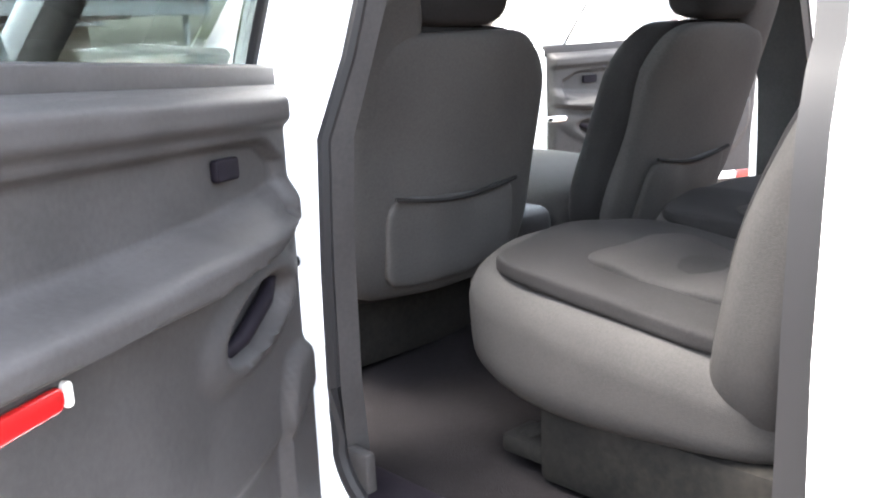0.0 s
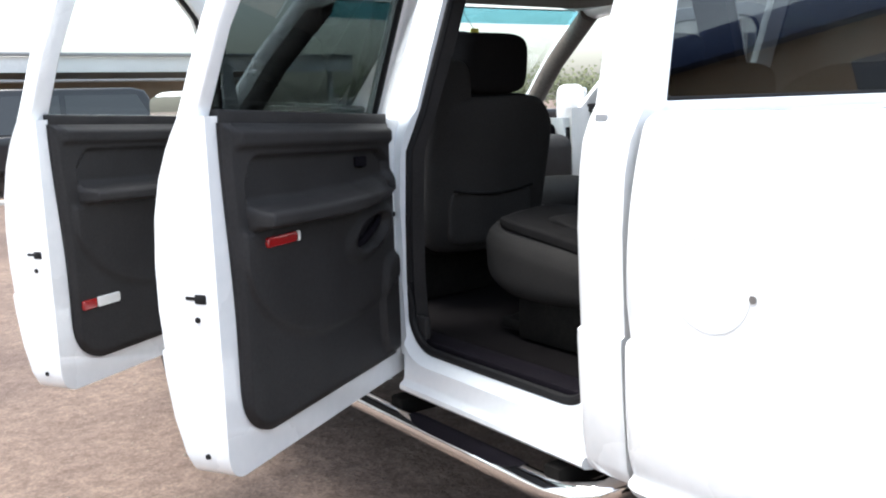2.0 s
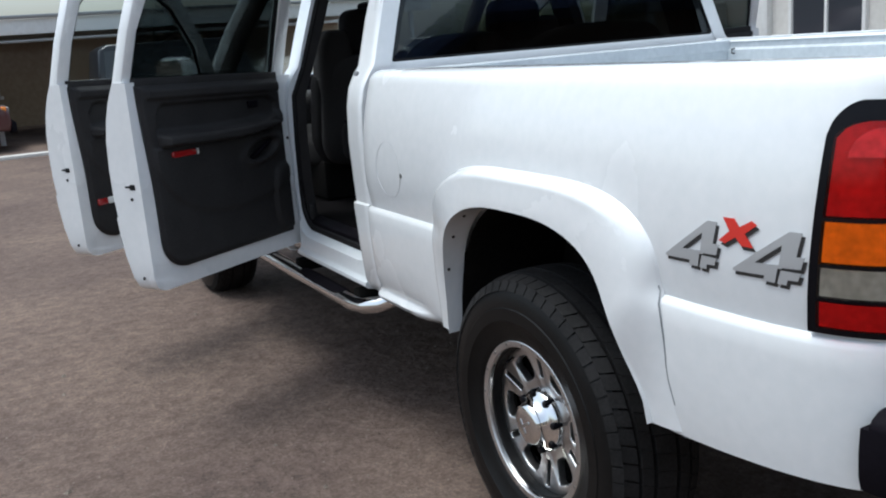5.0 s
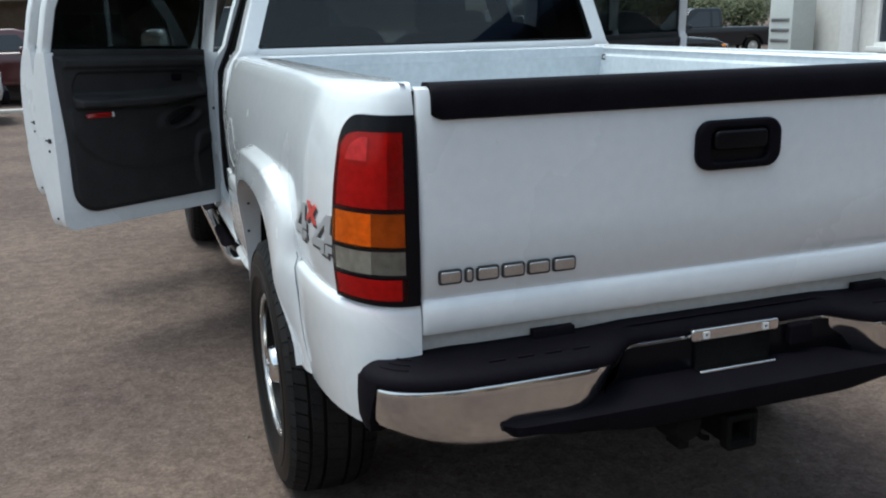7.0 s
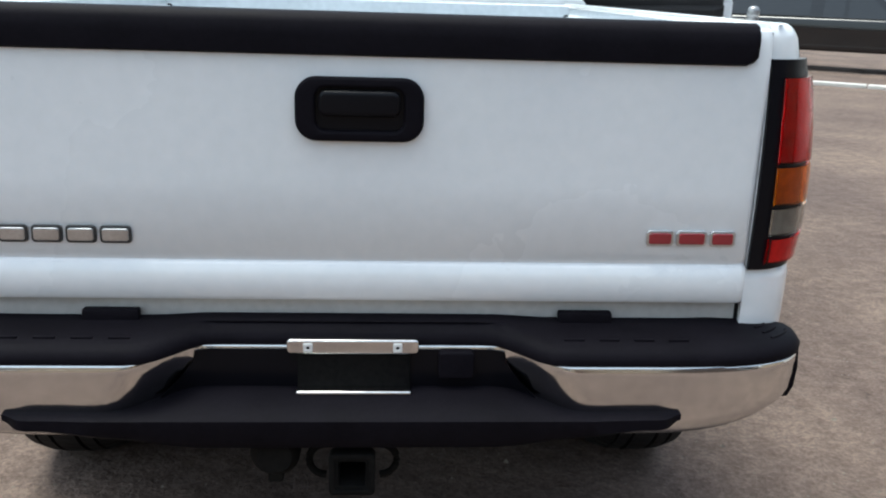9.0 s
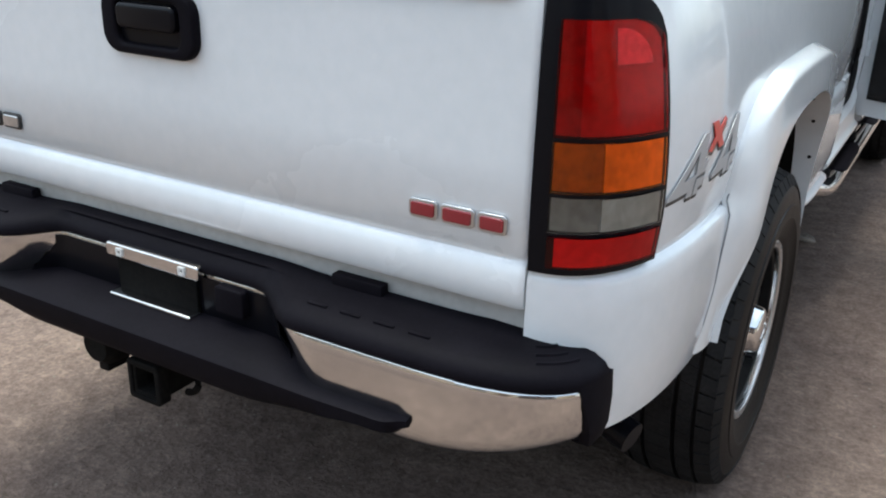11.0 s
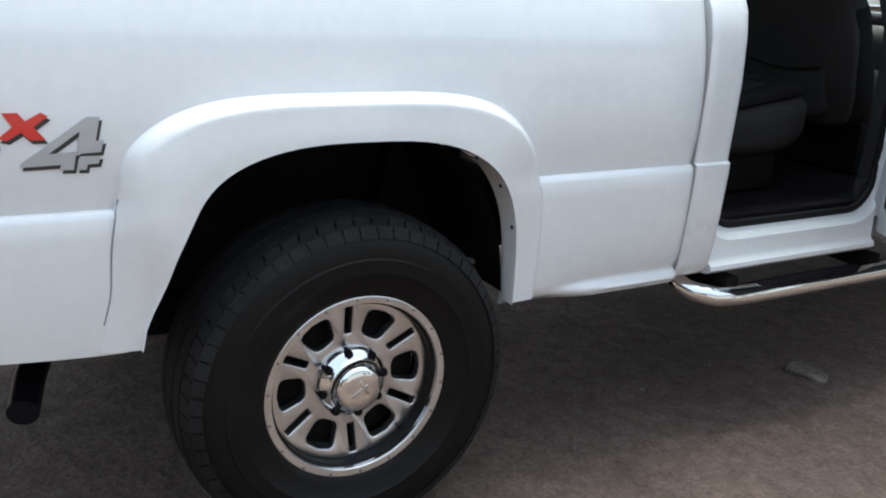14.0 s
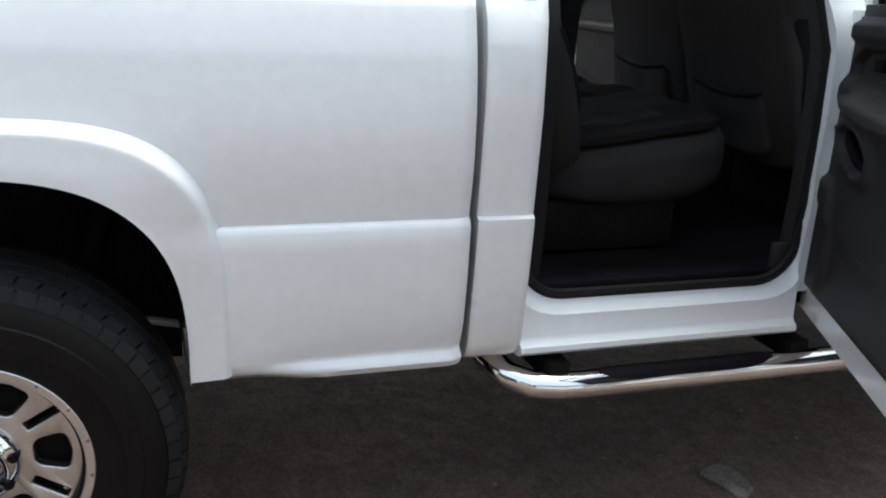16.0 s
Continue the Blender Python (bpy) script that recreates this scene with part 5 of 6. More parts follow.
        h += 0.062 * (1 - smoothstep(0.856, 0.870, q)) * smoothstep(ab - 0.012, ab + 0.004, z) * (1 - smoothstep(at - 0.034, at + 0.006, z)) * (0.10 + 0.90 * smoothstep(0.02, 0.34, q))
        # boss with the pull cup
        du, dz = q - 0.285, z - 1.092
        c = (du - dz * 0.25) / 0.125
        d = (dz + du * 0.25) / 0.050
        e = math.sqrt(c * c + d * d)
        h += 0.014 * (1 - smoothstep(0.95, 1.45, e)) - 0.030 * (1 - smoothstep(0.60, 0.95, e))
        # lower field
        edge = 1.165 - 0.30 * max(0.0, 1 - (abs(q - 0.45) / 0.46) ** 2.6) ** 0.5
        fld = (1 - smoothstep(0.885, 0.905, q)) * smoothstep(0.02, 0.20, q) * smoothstep(edge - 0.012, edge + 0.012, z) * (1 - smoothstep(ab - 0.02, ab, z))
        h += 0.010 * fld
        # loudspeaker grille by the hinge
        e2 = (abs(q - 0.145) / 0.082) ** 3 + (abs(z - 0.852) / 0.155) ** 3
        h += 0.018 * (1 - smoothstep(0.70, 1.10, e2))
        return h * smoothstep(0.0, 0.025, rim)

    def g(a, b, k):
        u = u0 + w * a
        r = 0.12
        low = 0.680
        du = max(0.0, u - (u1 - r))
        low += r - math.sqrt(max(0.0, r * r - du * du))
        z = low + (ztrim - low) * b
        u += 0.022 * a * smoothstep(0.95, 1.38, z)
        if k:
            return (-0.010, -u, z)
        rim = min(a * w, (1 - a) * w, b * 0.7, (1 - b) * 0.7)
        return (-0.022 - 0.012 * smoothstep(0, 0.02, rim) - relief(u, z), -u, z)
    sub("trim_panel", shell(g, lin(0, 0.04, 5)[:-1] + lin(0.04, 0.92, 84) + lin(0.93, 1.0, 14), lin(0, 0.05, 5)[:-1] + lin(0.05, 0.55, 36) + lin(0.56, 1.0, 64)), TRIM, "dark grey moulded plastic door panel", smooth=60)
    sub("belt_strip", plate_on_door([[(0.09, 1.385), (L - 0.042, 1.385), (L - 0.045, 1.427), (0.09, 1.427)]], 0.022, -0.004, 0.006), TRIM)
    # latch side details
    sub("latch", merged(box(0.018, 0.050, -L - 0.003, -L + 0.01, 1.020, 1.042, 0.004), box(0.030, 0.075, -L - 0.002, -L + 0.01, 1.028, 1.036, 0.002)), SEAL, "black door latch")
    for z in (0.665, 0.985):
        sub("bump_stop", moved(lathe([(0, 0.004), (0.006, 0.004), (0.007, 0), (0, 0)], 12), pose(0.045, -L, z, 90, 0, 0)), SEAL)
    # outer handle
    sub("outer_handle", box(skin(1.13) + 0.001, skin(1.13) + 0.028, -L + 0.05, -L + 0.20, 1.11, 1.15, 0.012, 3), BLACK, "black outer door handle")
    if rear:
        a, zc = 0.742, 1.132
        sub("reflector", plate_on_door([rounded(a - 0.066, a + 0.066, zc - 0.0125, zc + 0.0125, 0.011)], 0.012, -0.046, 0.004), REFLECTOR, "red safety reflector")
        sub("reflector_end", plate_on_door([rounded(a - 0.078, a - 0.067, zc - 0.0125, zc + 0.0125, 0.005)], 0.012, -0.046, 0.003), REFLECTOR_CLEAR)
    else:
        a, zc = 0.985, 0.862
        sub("reflector", plate_on_door([rounded(a - 0.02, a + 0.04, zc - 0.016, zc + 0.016, 0.008)], 0.010, -0.036, 0.003), REFLECTOR, "red safety reflector")
        sub("reflector_clear", plate_on_door([rounded(a - 0.12, a - 0.022, zc - 0.016, zc + 0.016, 0.008)], 0.010, -0.036, 0.003), REFLECTOR_CLEAR, "white safety reflector")
        sub("release_handle", moved(pillow(0.020, 0.085, 0.026, 5, 3.5), pose(-0.062, -0.115, 1.150)), CHROME, "chrome inner release handle")
    # pull handle in the cup and the lock button
    sub("pull_handle", tube([(-0.030, -0.35, 1.055), (-0.042, -0.32, 1.072), (-0.046, -0.25, 1.108), (-0.034, -0.20, 1.128)], [0.008, 0.012, 0.012, 0.008], 10), BLACK, "black inner door pull")
    sub("switch", plate_on_door([rounded(0.25, 0.31, 1.276, 1.306, 0.006)], 0.012, -0.020, 0.003), BLACK)
    return door


OPEN = {-1: 58.6, 1: 66}
for s in (-1, 1):
    build_door(s, 0.957 if s < 0 else 0.972, (0.880, 3.168), OPEN[s], True, "white rear door swung open, dark grey inner panel")
    fd = build_door(s, 1.11, (0.885, 4.210), OPEN[s], False, "white front door swung open, dark grey inner panel")
    mirror = part("door_mirror", flip(moved(pillow(0.24, 0.11, 0.25, 10, 4.0), pose(0.285, -0.10, 1.40)), s), WHITE, fd, "white door mirror", smooth=80)
    part("mirror_glass", flip(moved(flat([rounded(-0.10, 0.10, -0.105, 0.105, 0.03)], 0.004), Matrix.Translation((0.285, -0.157, 1.40)) @ XZ), s), principled("mirror", (0.85, 0.87, 0.88), 0.02, 1.0), mirror)
    part("mirror_arm", flip(box(0.08, 0.20, -0.13, -0.06, 1.33, 1.38, 0.01), s), BLACK, fd)


# ---------------------------------------------------------------- ground, road, kerb
def ground_material():
    """Packed dirt: dusty and damp patches, clods, grit and a few pale chips."""
    m = principled("packed dirt", (0.09, 0.07, 0.055), 0.95, spec=0.2)
    nt = m.node_tree
    n, l = nt.nodes, nt.links
    p = n["Principled BSDF"]
    co = n.new("ShaderNodeTexCoord")

    def noise_at(scale, detail, rough=0.55):
        t = n.new("ShaderNodeTexNoise")
        t.inputs["Scale"].default_value, t.inputs["Detail"].default_value, t.inputs["Roughness"].default_value = scale, detail, rough
        l.new(co.outputs["Object"], t.inputs["Vector"])
        return t

    def ramp(src, a, b, ca, cb):
        r = n.new("ShaderNodeValToRGB")
        e = r.color_ramp.elements
        e[0].position, e[1].position, e[0].color, e[1].color = a, b, (*ca, 1), (*cb, 1)
        l.new(src, r.inputs[0])
        return r.outputs[0]

    def mixed(fac, a, b, kind="MIX"):
        x = n.new("ShaderNodeMix")
        x.data_type, x.blend_type = "RGBA", kind
        if isinstance(fac, float):
            x.inputs["Factor"].default_value = fac
        else:
            l.new(fac, x.inputs["Factor"])
        for name, v in (("A", a), ("B", b)):
            if isinstance(v, tuple):
                x.inputs[name].default_value = (*v, 1)
            else:
                l.new(v, x.inputs[name])
        return x.outputs["Result"]

    patches, clods, grain = noise_at(0.7, 5), noise_at(12, 6, 0.66), noise_at(62, 6, 0.75)
    col = ramp(patches.outputs["Fac"], 0.34, 0.66, (0.114, 0.086, 0.075), (0.184, 0.140, 0.115))
    col = mixed(0.60, col, ramp(clods.outputs["Fac"], 0.36, 0.66, (0.58, 0.56, 0.56), (1.26, 1.24, 1.22)), "MULTIPLY")
    col = mixed(0.85, col, ramp(grain.outputs["Fac"], 0.36, 0.66, (0.62, 0.61, 0.61), (1.34, 1.32, 1.30)), "MULTIPLY")
    chips = n.new("ShaderNodeTexVoronoi")
    chips.inputs["Scale"].default_value = 34
    l.new(co.outputs["Object"], chips.inputs["Vector"])
    sep = n.new("ShaderNodeSeparateColor")
    l.new(chips.outputs["Color"], sep.inputs[0])
    few = n.new("ShaderNodeMath")
    few.operation = "GREATER_THAN"
    few.inputs[1].default_value = 0.90
    l.new(sep.outputs[0], few.inputs[0])
    near = n.new("ShaderNodeMath")
    near.operation = "LESS_THAN"
    near.inputs[1].default_value = 0.16
    l.new(chips.outputs["Distance"], near.inputs[0])
    both = n.new("ShaderNodeMath")
    both.operation = "MULTIPLY"
    l.new(few.outputs[0], both.inputs[0])
    l.new(near.outputs[0], both.inputs[1])
    col = mixed(both.outputs[0], col, (0.17, 0.145, 0.12))
    l.new(col, p.inputs["Base Color"])
    normal = None
    for t, strength, dist in ((clods, 1.0, 0.035), (grain, 0.8, 0.006)):
        b = n.new("ShaderNodeBump")
        b.inputs["Strength"].default_value, b.inputs["Distance"].default_value = strength, dist
        l.new(t.outputs["Fac"], b.inputs["Height"])
        if normal:
            l.new(normal, b.inputs["Normal"])
        normal = b.outputs[0]
    l.new(normal, p.inputs["Normal"])
    return m


DIRT = ground_material()
ASPHALT = textured("grey asphalt", (0.20, 0.20, 0.198), (0.27, 0.267, 0.258), 0.8, (0.85, 0.95), bump=0.5, bump_scale=60, bump_dist=0.006)
CONCRETE = textured("concrete", (0.42, 0.40, 0.37), (0.55, 0.53, 0.50), 1.6, (0.8, 0.9), bump=0.3, bump_scale=40)
xs = [-1500, -400, -120, -50, -25, -14, -10] + lin(-8, -4.2, 34) + lin(-4.17, 4.17, 278) + lin(4.2, 8, 34) + [10, 14, 25, 50, 120, 400, 1500]
ys = [-1500, -400, -120, -50, -25, -14, -8] + lin(-6, -2.6, 30) + lin(-2.57, 4.57, 238) + lin(4.6, 9, 40) + [11, 14, 25, 50, 120, 400, 1500]


def dirt_height(x, y):
    if not (-8 < x < 8 and -6 < y < 9):
        return -0.006
    lump = 0.010 * noise.noise(Vector((x * 0.9, y * 0.9, 0))) + 0.006 * noise.noise(Vector((x * 3.1, y * 3.1, 4))) + 0.0045 * noise.noise(Vector((x * 7.5, y * 7.5, 9)))
    lump += 0.0055 * max(0.0, noise.noise(Vector((x * 17, y * 17, 2)))) + 0.003 * noise.noise(Vector((x * 11, y * 27, 6)))
    pad = 1.0
    for wx in (-0.87, 0.87):
        for wy in (1.074, 4.94):
            pad = min(pad, smoothstep(0.15, 0.5, math.hypot(x - wx, y - wy)))
    return -0.006 + (lump - 0.002) * pad


me = bpy.data.meshes.new("ground")
ny = len(ys)
me.from_pydata([(x, y, dirt_height(x, y)) for x in xs for y in ys], [], [(i * ny + j, (i + 1) * ny + j, (i + 1) * ny + j + 1, i * ny + j + 1) for i in range(len(xs) - 1) for j in range(ny - 1)])
me.polygons.foreach_set("use_smooth", [True] * len(me.polygons))
me.materials.append(DIRT)
tagged(new("ground", me), "packed brown dirt lot with grit and small stones", "ground", kind="structure")
# the paved road beyond a concrete edging that bends towards the white building
KERB = [Vector((-70.0, 17.2)), Vector((2.9, 17.2)), Vector((10.42, 12.52))]
road = flat([[(-200, 17.3), (2.9, 17.3), (10.5, 12.58), (60, 12.58), (60, 36), (-200, 36)]], 0.11)
tagged(part("road", moved(road, Matrix.Translation((0, 0, -0.1))), ASPHALT, None, "grey asphalt road beyond the dirt lot"), category="road", kind="structure")
kerb = tagged(new("kerb"), "low pale concrete kerb along the road edge", "kerb", kind="structure")
for a, b in zip(KERB, KERB[1:]):
    run = b - a
    count = max(1, round(run.length / 2.4))
    step = run.length / count
    for i in range(count):
        stone = box(0.01, step - 0.01, -0.14, 0.12, -0.08, 0.055, 0.02)
        part("kerb_stone", moved(stone, pose(*(a + run * (i / count)), 0, 0, 0, math.degrees(math.atan2(run.y, run.x)))), CONCRETE, kerb)

# loose stones on the dirt
STONE = textured("pale stone", (0.06, 0.048, 0.040), (0.24, 0.205, 0.17), 9, (0.85, 0.95))
rng = random.Random(7)
verts, faces = [], []
for i in range(15000):
    x, y = rng.uniform(-4.6, 4.6), rng.uniform(-3.0, 6.0)
    if abs(abs(x) - 0.87) < 0.22 and abs(y - 1.07) < 0.35:
        continue
    r = 0.0025 + 0.006 * rng.random() ** 3 + (0.013 * rng.random() if rng.random() < 0.03 else 0)
    h = dirt_height(x, y)
    b = len(verts)
    a = rng.random() * 6.28
    for k in range(4):
        q = a + k * math.tau / 4 + rng.uniform(-0.3, 0.3)
        verts.append((x + r * math.cos(q) * rng.uniform(0.7, 1.2), y + r * math.sin(q) * rng.uniform(0.7, 1.2), h - 0.003))
    verts.append((x + r * 0.2, y, h + r * rng.uniform(0.4, 0.8)))
    faces += [(b + k, b + (k + 1) % 4, b + 4) for k in range(4)]
me = bpy.data.meshes.new("gravel")
me.from_pydata(verts, [], faces)
me.materials.append(STONE)
tagged(new("gravel", me), "scattered small pale stones on the dirt", "gravel", kind="stuff")
flat_stone = creased(moved(pillow(0.15, 0.11, 0.03, 7, 3.6), pose(0.79, 3.09, dirt_height(0.79, 3.09) + 0.004, 0, 4, 20)), 0.016, 14)
tagged(part("flat_stone", flat_stone, STONE, None, "flat pale stone lying on the dirt beside the truck"), category="stone")


# ---------------------------------------------------------------- buildings
STUCCO = textured("pale stucco", (0.62, 0.60, 0.56), (0.72, 0.70, 0.66), 0.7, (0.85, 0.95), bump=0.4, bump_scale=70, bump_dist=0.004)
TAN = textured("tan stucco", (0.36, 0.28, 0.20), (0.46, 0.37, 0.27), 0.6, (0.85, 0.95), bump=0.4, bump_scale=60, bump_dist=0.004)
# the deep shade under the shop's fascia, put into the wall colour
SHADED_WALL = textured("deeply shaded shop wall", (0.055, 0.038, 0.032), (0.090, 0.064, 0.052), 0.9, (0.8, 0.9), bump=0.4, bump_scale=50, bump_dist=0.004)
BLUE = textured("blue painted fascia", (0.025, 0.05, 0.14), (0.035, 0.07, 0.18), 0.8, (0.45, 0.6))
WHITEWALL = textured("white painted wood", (0.68, 0.68, 0.66), (0.78, 0.78, 0.76), 1.0, (0.6, 0.75))
DARKPANE = principled("dark window glass", (0.045, 0.05, 0.06), 0.08, coat=1.0)
CARPANE = principled("dark car glass", (0.016, 0.018, 0.020), 0.08, coat=0.4)


def window_unit(name, parent, place, w, h, frame_mat, facing):
    """A framed window; place is its lower middle and facing the angle of its outward side."""
    m = Matrix.Translation(place) @ pose(0, 0, 0, 0, 0, facing)
    fr = part(name, moved(flat([rounded(-w / 2, w / 2, 0, h, 0.02), rounded(-w / 2 + 0.07, w / 2 - 0.07, 0.07, h - 0.07, 0.01)], 0.10, 0.01), m @ XZ), frame_mat, parent, "framed window")
    part("pane", moved(flat([rounded(-w / 2 + 0.06, w / 2 - 0.06, 0.06, h - 0.06, 0.01)], 0.02), m @ Matrix.Translation((0, 0.01, 0)) @ XZ), DARKPANE, fr)
    part("mullion", moved(box(-0.025, 0.025, -0.04, 0.02, 0.06, h - 0.06), m), frame_mat, fr)
    part("window_ledge", moved(box(-w / 2 - 0.08, w / 2 + 0.08, -0.14, 0.03, -0.09, 0.0, 0.01), m), frame_mat, fr)
    return fr


# white building beside the lot
east = tagged(new("white_building"), "white stucco building with a blue fascia and dark windows", "building")
part("wall", box(10.5, 22.0, -1.2, 12.4, -0.05, 4.0), STUCCO, east, "white stucco wall")
part("fascia", box(10.1, 22.4, -1.6, 12.8, 3.72, 4.45, 0.05), BLUE, east, "deep blue painted fascia")
part("base_course", box(10.44, 10.5, -1.2, 12.46, -0.05, 0.45), CONCRETE, east)
for y in (9.3, 6.6):
    window_unit("window", east, (10.48, y, 0.98), 1.5, 1.5, WHITEWALL, -90)
for y in (10.6, 7.95, 5.25):
    part("pilaster", box(10.36, 10.5, y - 0.16, y + 0.16, 0.0, 3.9, 0.015), WHITEWALL, east)
cabinet = tagged(new("utility_cabinet"), "grey metal utility cabinet against the white building", "cabinet")
part("body", box(9.85, 10.36, 11.35, 11.95, 0.12, 1.78, 0.02), textured("grey metal", (0.42, 0.44, 0.42), (0.50, 0.52, 0.50), 2, (0.5, 0.6)), cabinet)
part("plinth", box(9.80, 10.40, 11.30, 12.0, -0.02, 0.12, 0.01), CONCRETE, cabinet)
for i in range(6):
    part("louvre", box(9.835, 9.855, 11.42, 11.88, 0.5 + 0.18 * i, 0.56 + 0.18 * i, 0.004), STEEL, cabinet)

# shop behind the truck: a shade-coloured front under a deep blue fascia and a tan wing at an angle
shop = tagged(new("shop_building"), "tan shop with a shaded front and a deep blue fascia", "building")
part("wall", box(6.6, 11.6, -18, -8.5, -0.05, 5.2), SHADED_WALL, shop, "shop front wall coloured as in deep shade")
part("fascia", box(6.2, 11.66, -18.3, -7.9, 5.02, 5.58, 0.03), BLUE, shop, "deep blue painted fascia")
wing = pose(11.68, -7.9, 0, 0, 0, 57)
part("wing_wall", moved(box(0.02, 6.5, -8.0, -0.5, -0.05, 5.2), wing), TAN, shop, "tan stucco wing wall")
part("wing_fascia", moved(box(0.0, 6.8, -8.3, 0.0, 5.0, 5.58, 0.03), wing), BLUE, shop, "deep blue painted fascia of the wing")
window_unit("window", shop, (9.1, -8.48, 0.9), 2.4, 1.7, WHITEWALL, 180)
for x in (3.9, 5.6):
    part("wing_opening", moved(box(x - 0.5, x + 0.5, -0.52, -0.47, 2.9, 4.3, 0.01), wing), DARKPANE, shop, "dark upper window of the wing")

# low tan building further back
low_shop = tagged(new("low_building"), "low tan stucco building with a white roof edge", "building")
part("wall", box(-16, 4.0, -20, -10.4, -0.05, 3.2), TAN, low_shop, "tan stucco wall")
part("roof_edge", box(-16.4, 4.4, -20.3, -10.1, 3.2, 3.55, 0.04), WHITEWALL, low_shop, "white roof edge")
for x in (-11.5, -6.0, -0.5):
    window_unit("window", low_shop, (x, -10.38, 0.9), 2.4, 1.7, WHITEWALL, 180)
for x in (-8.7, 2.3):
    part("door", box(x - 0.55, x + 0.55, -10.44, -10.36, 0.0, 2.15, 0.01), principled("brown door", (0.10, 0.06, 0.04), 0.5), low_shop, "dark brown door")

# carport with a white roof edge, and the tan wall behind it
carport = tagged(new("carport"), "long white-edged carport over parked cars", "carport")
part("roof", box(-26.0, 9.0, 20.6, 27.5, 2.42, 2.52, 0.01), STEEL, carport, "grey metal roof")
part("fascia", box(-26.1, 9.1, 20.45, 20.6, 2.30, 2.62, 0.01), WHITEWALL, carport, "white painted roof edge")
part("gutter", box(-26.1, 9.1, 20.36, 20.45, 2.62, 2.70, 0.01), STEEL, carport)
for x in (-25.5, -19.5, -13.5, -7.5, -1.5, 8.6):
    part("post", box(x - 0.05, x + 0.05, 20.65, 20.75, 0.0, 2.42, 0.005), WHITEWALL, carport)
north = tagged(new("tan_building"), "tan stucco building behind the carport", "building")
part("wall", box(-30, 9.5, 28.0, 36.0, -0.05, 2.35), TAN, north, "tan wall")
part("roof_edge", box(-30.4, 9.9, 27.7, 36.4, 2.35, 2.60, 0.03), WHITEWALL, north, "white roof edge")
for x in range(-26, 8, 6):
    window_unit("window", north, (x, 27.98, 0.9), 1.8, 1.1, WHITEWALL, 0)


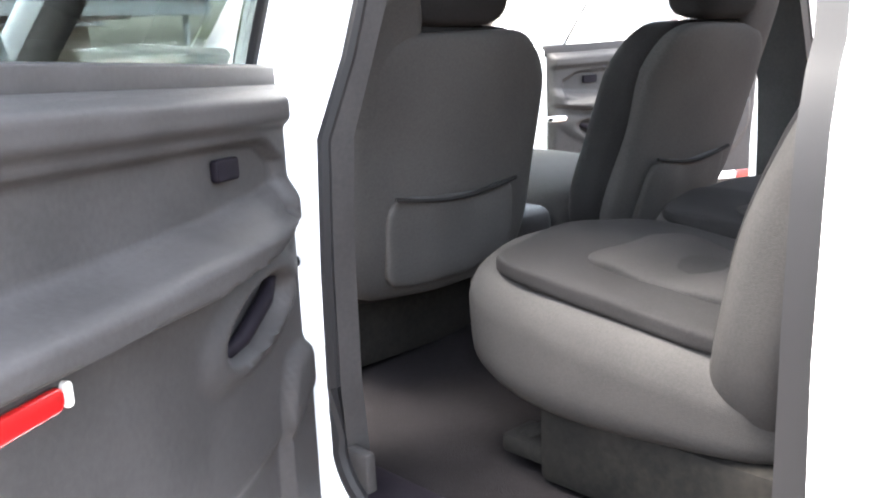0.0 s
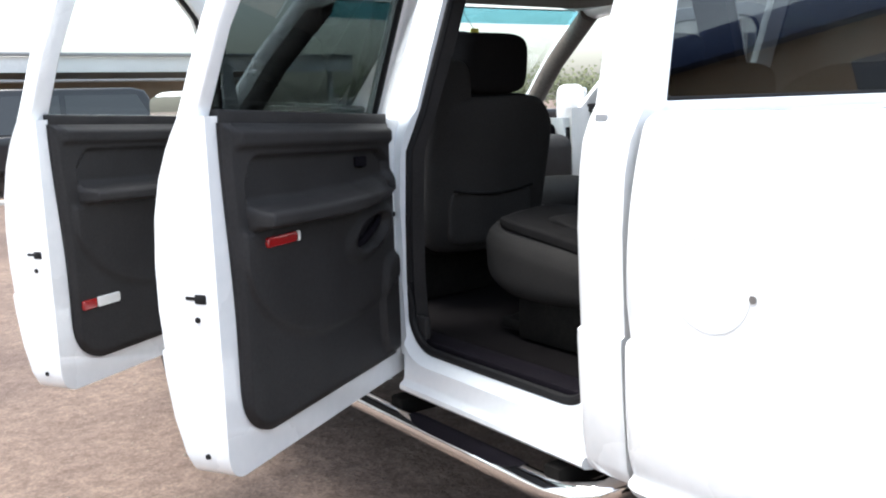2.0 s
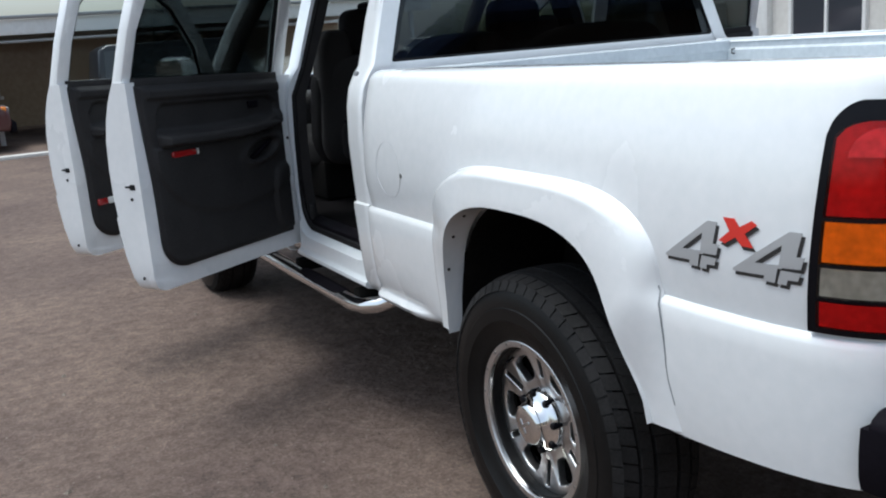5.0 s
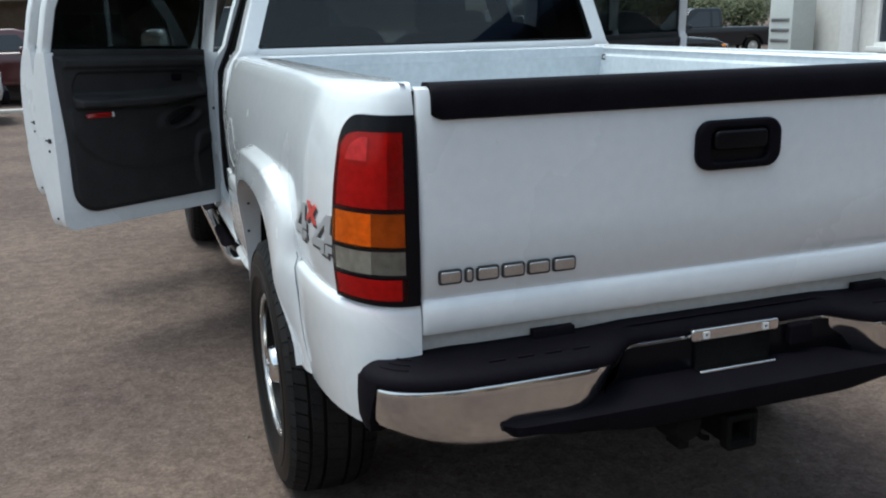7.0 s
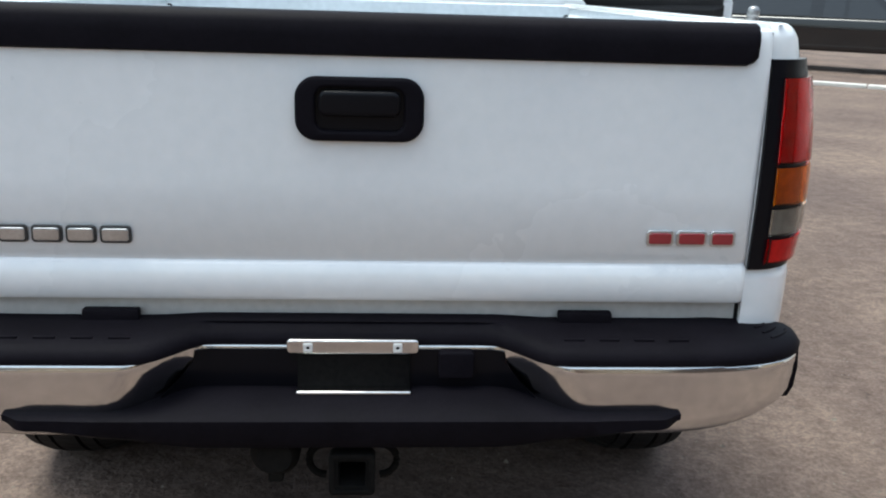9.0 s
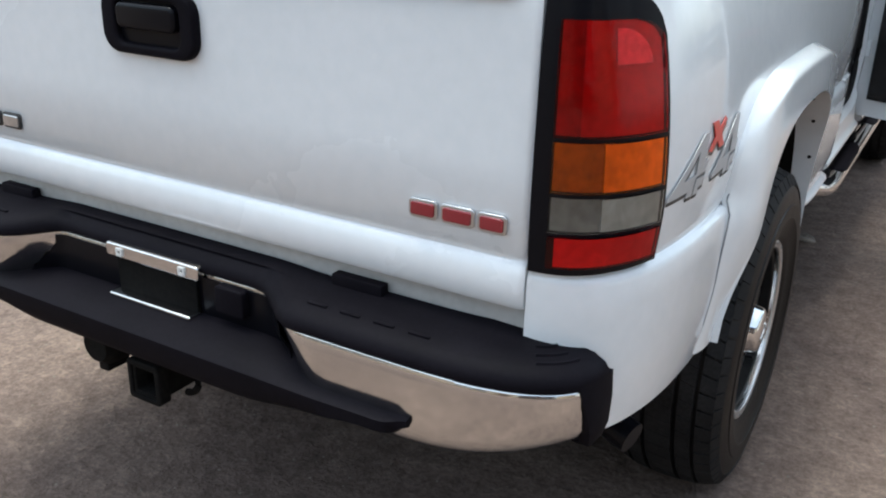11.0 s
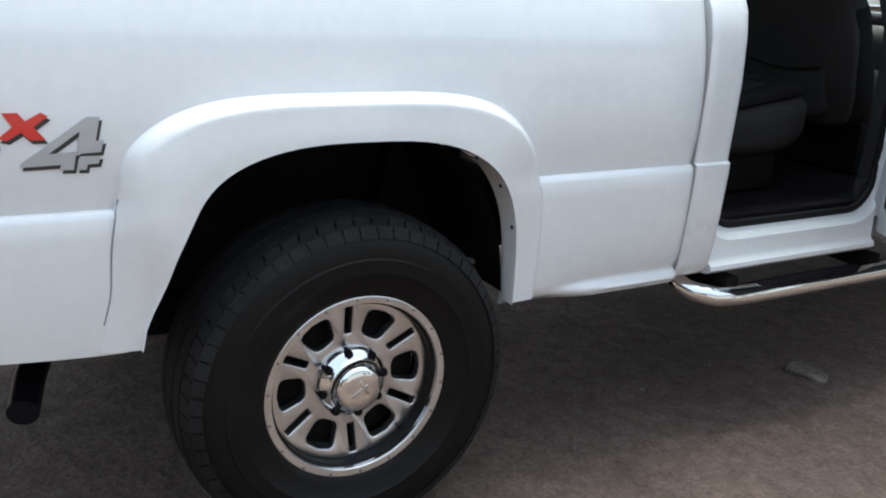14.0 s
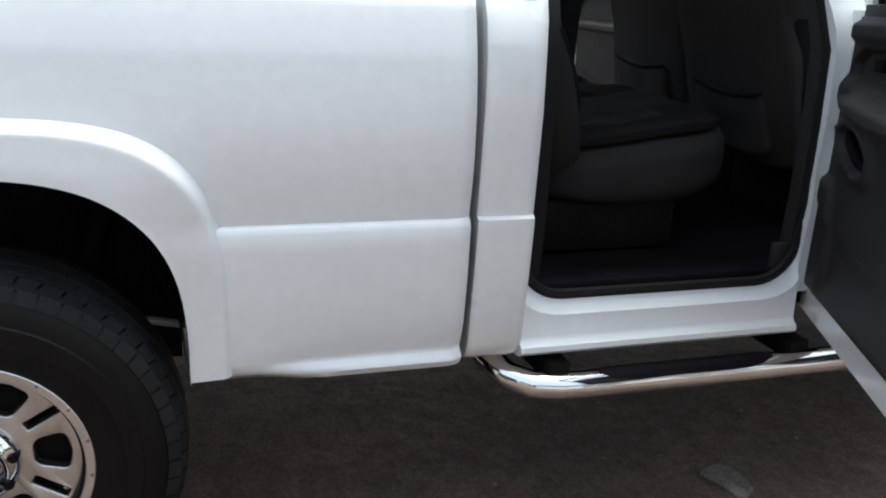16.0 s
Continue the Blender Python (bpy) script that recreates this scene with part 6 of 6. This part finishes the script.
# ---------------------------------------------------------------- parked vehicles
def parked_vehicle(name, label, paint, kind, m, length=4.8, height=1.72):
    """A parked car along x, nose to +x, built about its middle on the ground."""
    root = tagged(new(name), label, "car", group="parked vehicles")
    root.matrix_basis = m
    h = length / 2
    fw, rw, wr = h - 0.85, -h + 0.95, 0.36
    body = [(-h, 0.45), (-h, 0.95), (-h + 0.05, 1.05), (-h + 0.4, 1.08), (h - 1.35, 1.08), (h - 0.25, 0.98), (h - 0.03, 0.85), (h, 0.55), (h - 0.05, 0.40)]
    for c in (fw, rw):
        body += [(c + (wr + 0.06) * math.cos(a), 0.36 + (wr + 0.06) * math.sin(a)) for a in lin(0.1, math.pi - 0.1, 10)]
    part("body", moved(flat([body], 1.78, 0.07, 3), Matrix.Translation((0, 0, 0)) @ XZ), paint, root, smooth=60)
    if kind == "pickup":
        cab_pts = [(-0.55, 1.05), (-0.50, height - 0.08), (-0.40, height), (0.55, height), (0.75, height - 0.05), (h - 1.35, 1.05)]
    elif kind == "camper":
        cab_pts = [(-h + 0.10, 1.05), (-h + 0.22, height - 0.10), (-h + 0.34, height - 0.05), (-0.30, height - 0.05), (-0.22, height), (0.62, height), (0.82, height - 0.06), (h - 1.25, 1.05)]
    else:
        cab_pts = [(-h + 0.04, 1.05), (-h + 0.16, height - 0.10), (-h + 0.35, height), (0.35, height), (0.6, height - 0.06), (h - 1.4, 1.05)]
    top = flat([cab_pts], 1.62, 0.06, 3)
    for v in top.verts:
        v.co.z *= 1 - 0.16 * smoothstep(1.05, height, v.co.y)
    part("cabin", moved(top, XZ), paint, root, smooth=60)
    lo, hi = 1.10, height - 0.13
    a, b = cab_pts[0][0] + 0.16, cab_pts[-1][0] - 0.20
    wins = [[(a, lo), (a + 0.06, hi), (0.5 * (a + 0.3) - 0.05, hi), (0.5 * (a + 0.3) - 0.05, lo)], [(0.5 * (a + 0.3) + 0.05, lo), (0.5 * (a + 0.3) + 0.05, hi), (0.42, hi), (b - 0.05, lo)]]
    if kind == "camper":
        wins = [[(-h + 0.34, lo + 0.02), (-h + 0.42, hi), (-0.45, hi), (-0.45, lo + 0.02)], [(-0.20, lo), (-0.18, hi), (0.22, hi), (0.22, lo)], [(0.30, lo), (0.30, hi), (0.72, hi), (1.18, lo)]]
    for side in (-1, 1):
        for wloop in wins:
            bm = flat([wloop], 0.012)
            for v in bm.verts:
                x, z, d = v.co
                v.co = (x, side * (0.815 * (1 - 0.16 * smoothstep(1.05, height, z)) + d), z)
            part("side_window", bm, CARPANE, root)
        for c in (fw, rw):
            wbm = lathe([(0.20, -0.11), (wr - 0.02, -0.11), (wr, -0.08), (wr, 0.08), (wr - 0.02, 0.11), (0.21, 0.11), (0.20, 0.08)], 24, True)
            wh = part("wheel", moved(wbm, pose(c, side * 0.78, wr, 90, 0, 0)), RUBBER, root)
            part("rim", moved(lathe([(0, 0.095), (0.05, 0.10), (0.09, 0.08), (0.18, 0.09), (0.205, 0.10), (0.205, -0.05), (0, -0.05)], 20), pose(c, side * 0.78, wr, -90 * side * -1 if side < 0 else -90, 0, 0)), ALLOY, wh)
        part("headlight", moved(pillow(0.16, 0.32, 0.16, 5, 4), pose(h - 0.08, side * 0.64, 0.80)), CLEAR, root)
        part("side_marker", moved(pillow(0.14, 0.06, 0.13, 5, 4), pose(h - 0.13, side * 0.86, 0.82)), AMBER, root)
        part("tail_light", moved(pillow(0.10, 0.16, 0.30, 5, 4), pose(-h + 0.02, side * 0.80, 0.88)), RED, root)
        part("mirror", moved(pillow(0.10, 0.20, 0.14, 5, 4), pose(b - 0.25, side * 0.98, 1.12)), paint, root)
    part("bumper", box(-h - 0.08, -h + 0.05, -0.84, 0.84, 0.38, 0.58, 0.04), BLACK, root)
    part("bumper", box(h - 0.08, h + 0.08, -0.84, 0.84, 0.36, 0.58, 0.04), BLACK, root)
    return root


BLACKPAINT = principled("black car paint", (0.006, 0.006, 0.007), 0.25, coat=0.8, spec=0.3)
DARKPAINT = principled("dark grey car paint", (0.012, 0.013, 0.017), 0.3, coat=0.5, spec=0.3)
MAROON = principled("maroon car paint", (0.06, 0.012, 0.014), 0.3, coat=1.0)
SILVERPAINT = principled("silver car paint", (0.50, 0.51, 0.52), 0.3, 0.4, coat=1.0)
parked_vehicle("camper_pickup", "black pickup with a camper shell parked on the road", BLACKPAINT, "camper", pose(9.9, 17.9, 0.01, 0, 0, -31.5), 5.6, 1.66)
parked_vehicle("dark_pickup", "dark grey pickup parked beyond the road", DARKPAINT, "pickup", pose(19.6, 27.8, 0.01, 0, 0, 172), 5.4, 1.78)
parked_vehicle("dark_suv", "dark grey vehicle parked across the lot", DARKPAINT, "suv", pose(2.75, 19.4, 0.01, 0, 0, 0), 4.9, 1.92)
parked_vehicle("maroon_car", "maroon car parked across the lot", MAROON, "suv", pose(-3.7, 19.6, 0.01, 0, 0, 0), 4.7, 1.55)
parked_vehicle("silver_car", "silver car parked across the lot", SILVERPAINT, "pickup", pose(-5.9, 15.2, 0, 0, 0, 8), 5.2, 1.75)


# ---------------------------------------------------------------- trees
BARK = textured("bark", (0.06, 0.045, 0.035), (0.12, 0.095, 0.075), 9, (0.9, 1.0), bump=0.8, bump_scale=40, bump_dist=0.01)
LEAF = textured("dusty green leaves", (0.045, 0.060, 0.022), (0.11, 0.12, 0.05), 2.5, (0.6, 0.8))


def tree(x, y, h, r, seed):
    rg = random.Random(seed)
    root = tagged(new("tree"), "leafy tree with a dusty green crown", "tree", group="street trees")
    root.matrix_basis = pose(x, y, 0)
    th = h * 0.38
    bms = [tube([(0, 0, -0.1), (0.05 * r, 0, th * 0.5), (0.02 * r, 0.05 * r, th)], [0.05 * r + 0.05, 0.045 * r + 0.03, 0.035 * r + 0.02], 10)]
    tips = []
    for i in range(9):
        a = i * 2.4 + rg.random()
        rr = r * rg.uniform(0.45, 0.85)
        z = h * rg.uniform(0.55, 0.92)
        tip = Vector((rr * math.cos(a), rr * math.sin(a), z))
        mid = Vector((tip.x * 0.45, tip.y * 0.45, th + (z - th) * 0.6))
        bms.append(tube([(0.02 * r, 0.05 * r, th * rg.uniform(0.75, 1.0)), mid, tip], [0.03 * r, 0.018 * r, 0.006 * r], 6))
        tips += [mid, tip]
    part("trunk", merged(*bms), BARK, root, "brown trunk with limbs")
    verts, faces = [], []
    for c in tips + [Vector((0, 0, h * 0.9))]:
        for k in range(150):
            d = Vector((rg.gauss(0, 1), rg.gauss(0, 1), rg.gauss(0, 0.8)))
            p = c + d * r * 0.22
            u = Vector((rg.gauss(0, 1), rg.gauss(0, 1), rg.gauss(0, 1))).normalized() * rg.uniform(0.06, 0.14)
            v = u.orthogonal() * rg.uniform(0.4, 0.8)
            b = len(verts)
            verts += [p - u, p + v, p + u, p - v]
            faces.append((b, b + 1, b + 2, b + 3))
    me = bpy.data.meshes.new("crown")
    me.from_pydata(verts, [], faces)
    me.materials.append(LEAF)
    new("crown", me).parent = root


for i, (x, y, h, r) in enumerate(((20.5, 37.0, 2.7, 2.3), (24.5, 36.0, 2.9, 2.4), (28.5, 37.0, 2.8, 2.4), (33.0, 36.5, 2.7, 2.3))):
    tree(x, y, h, r, 30 + i)
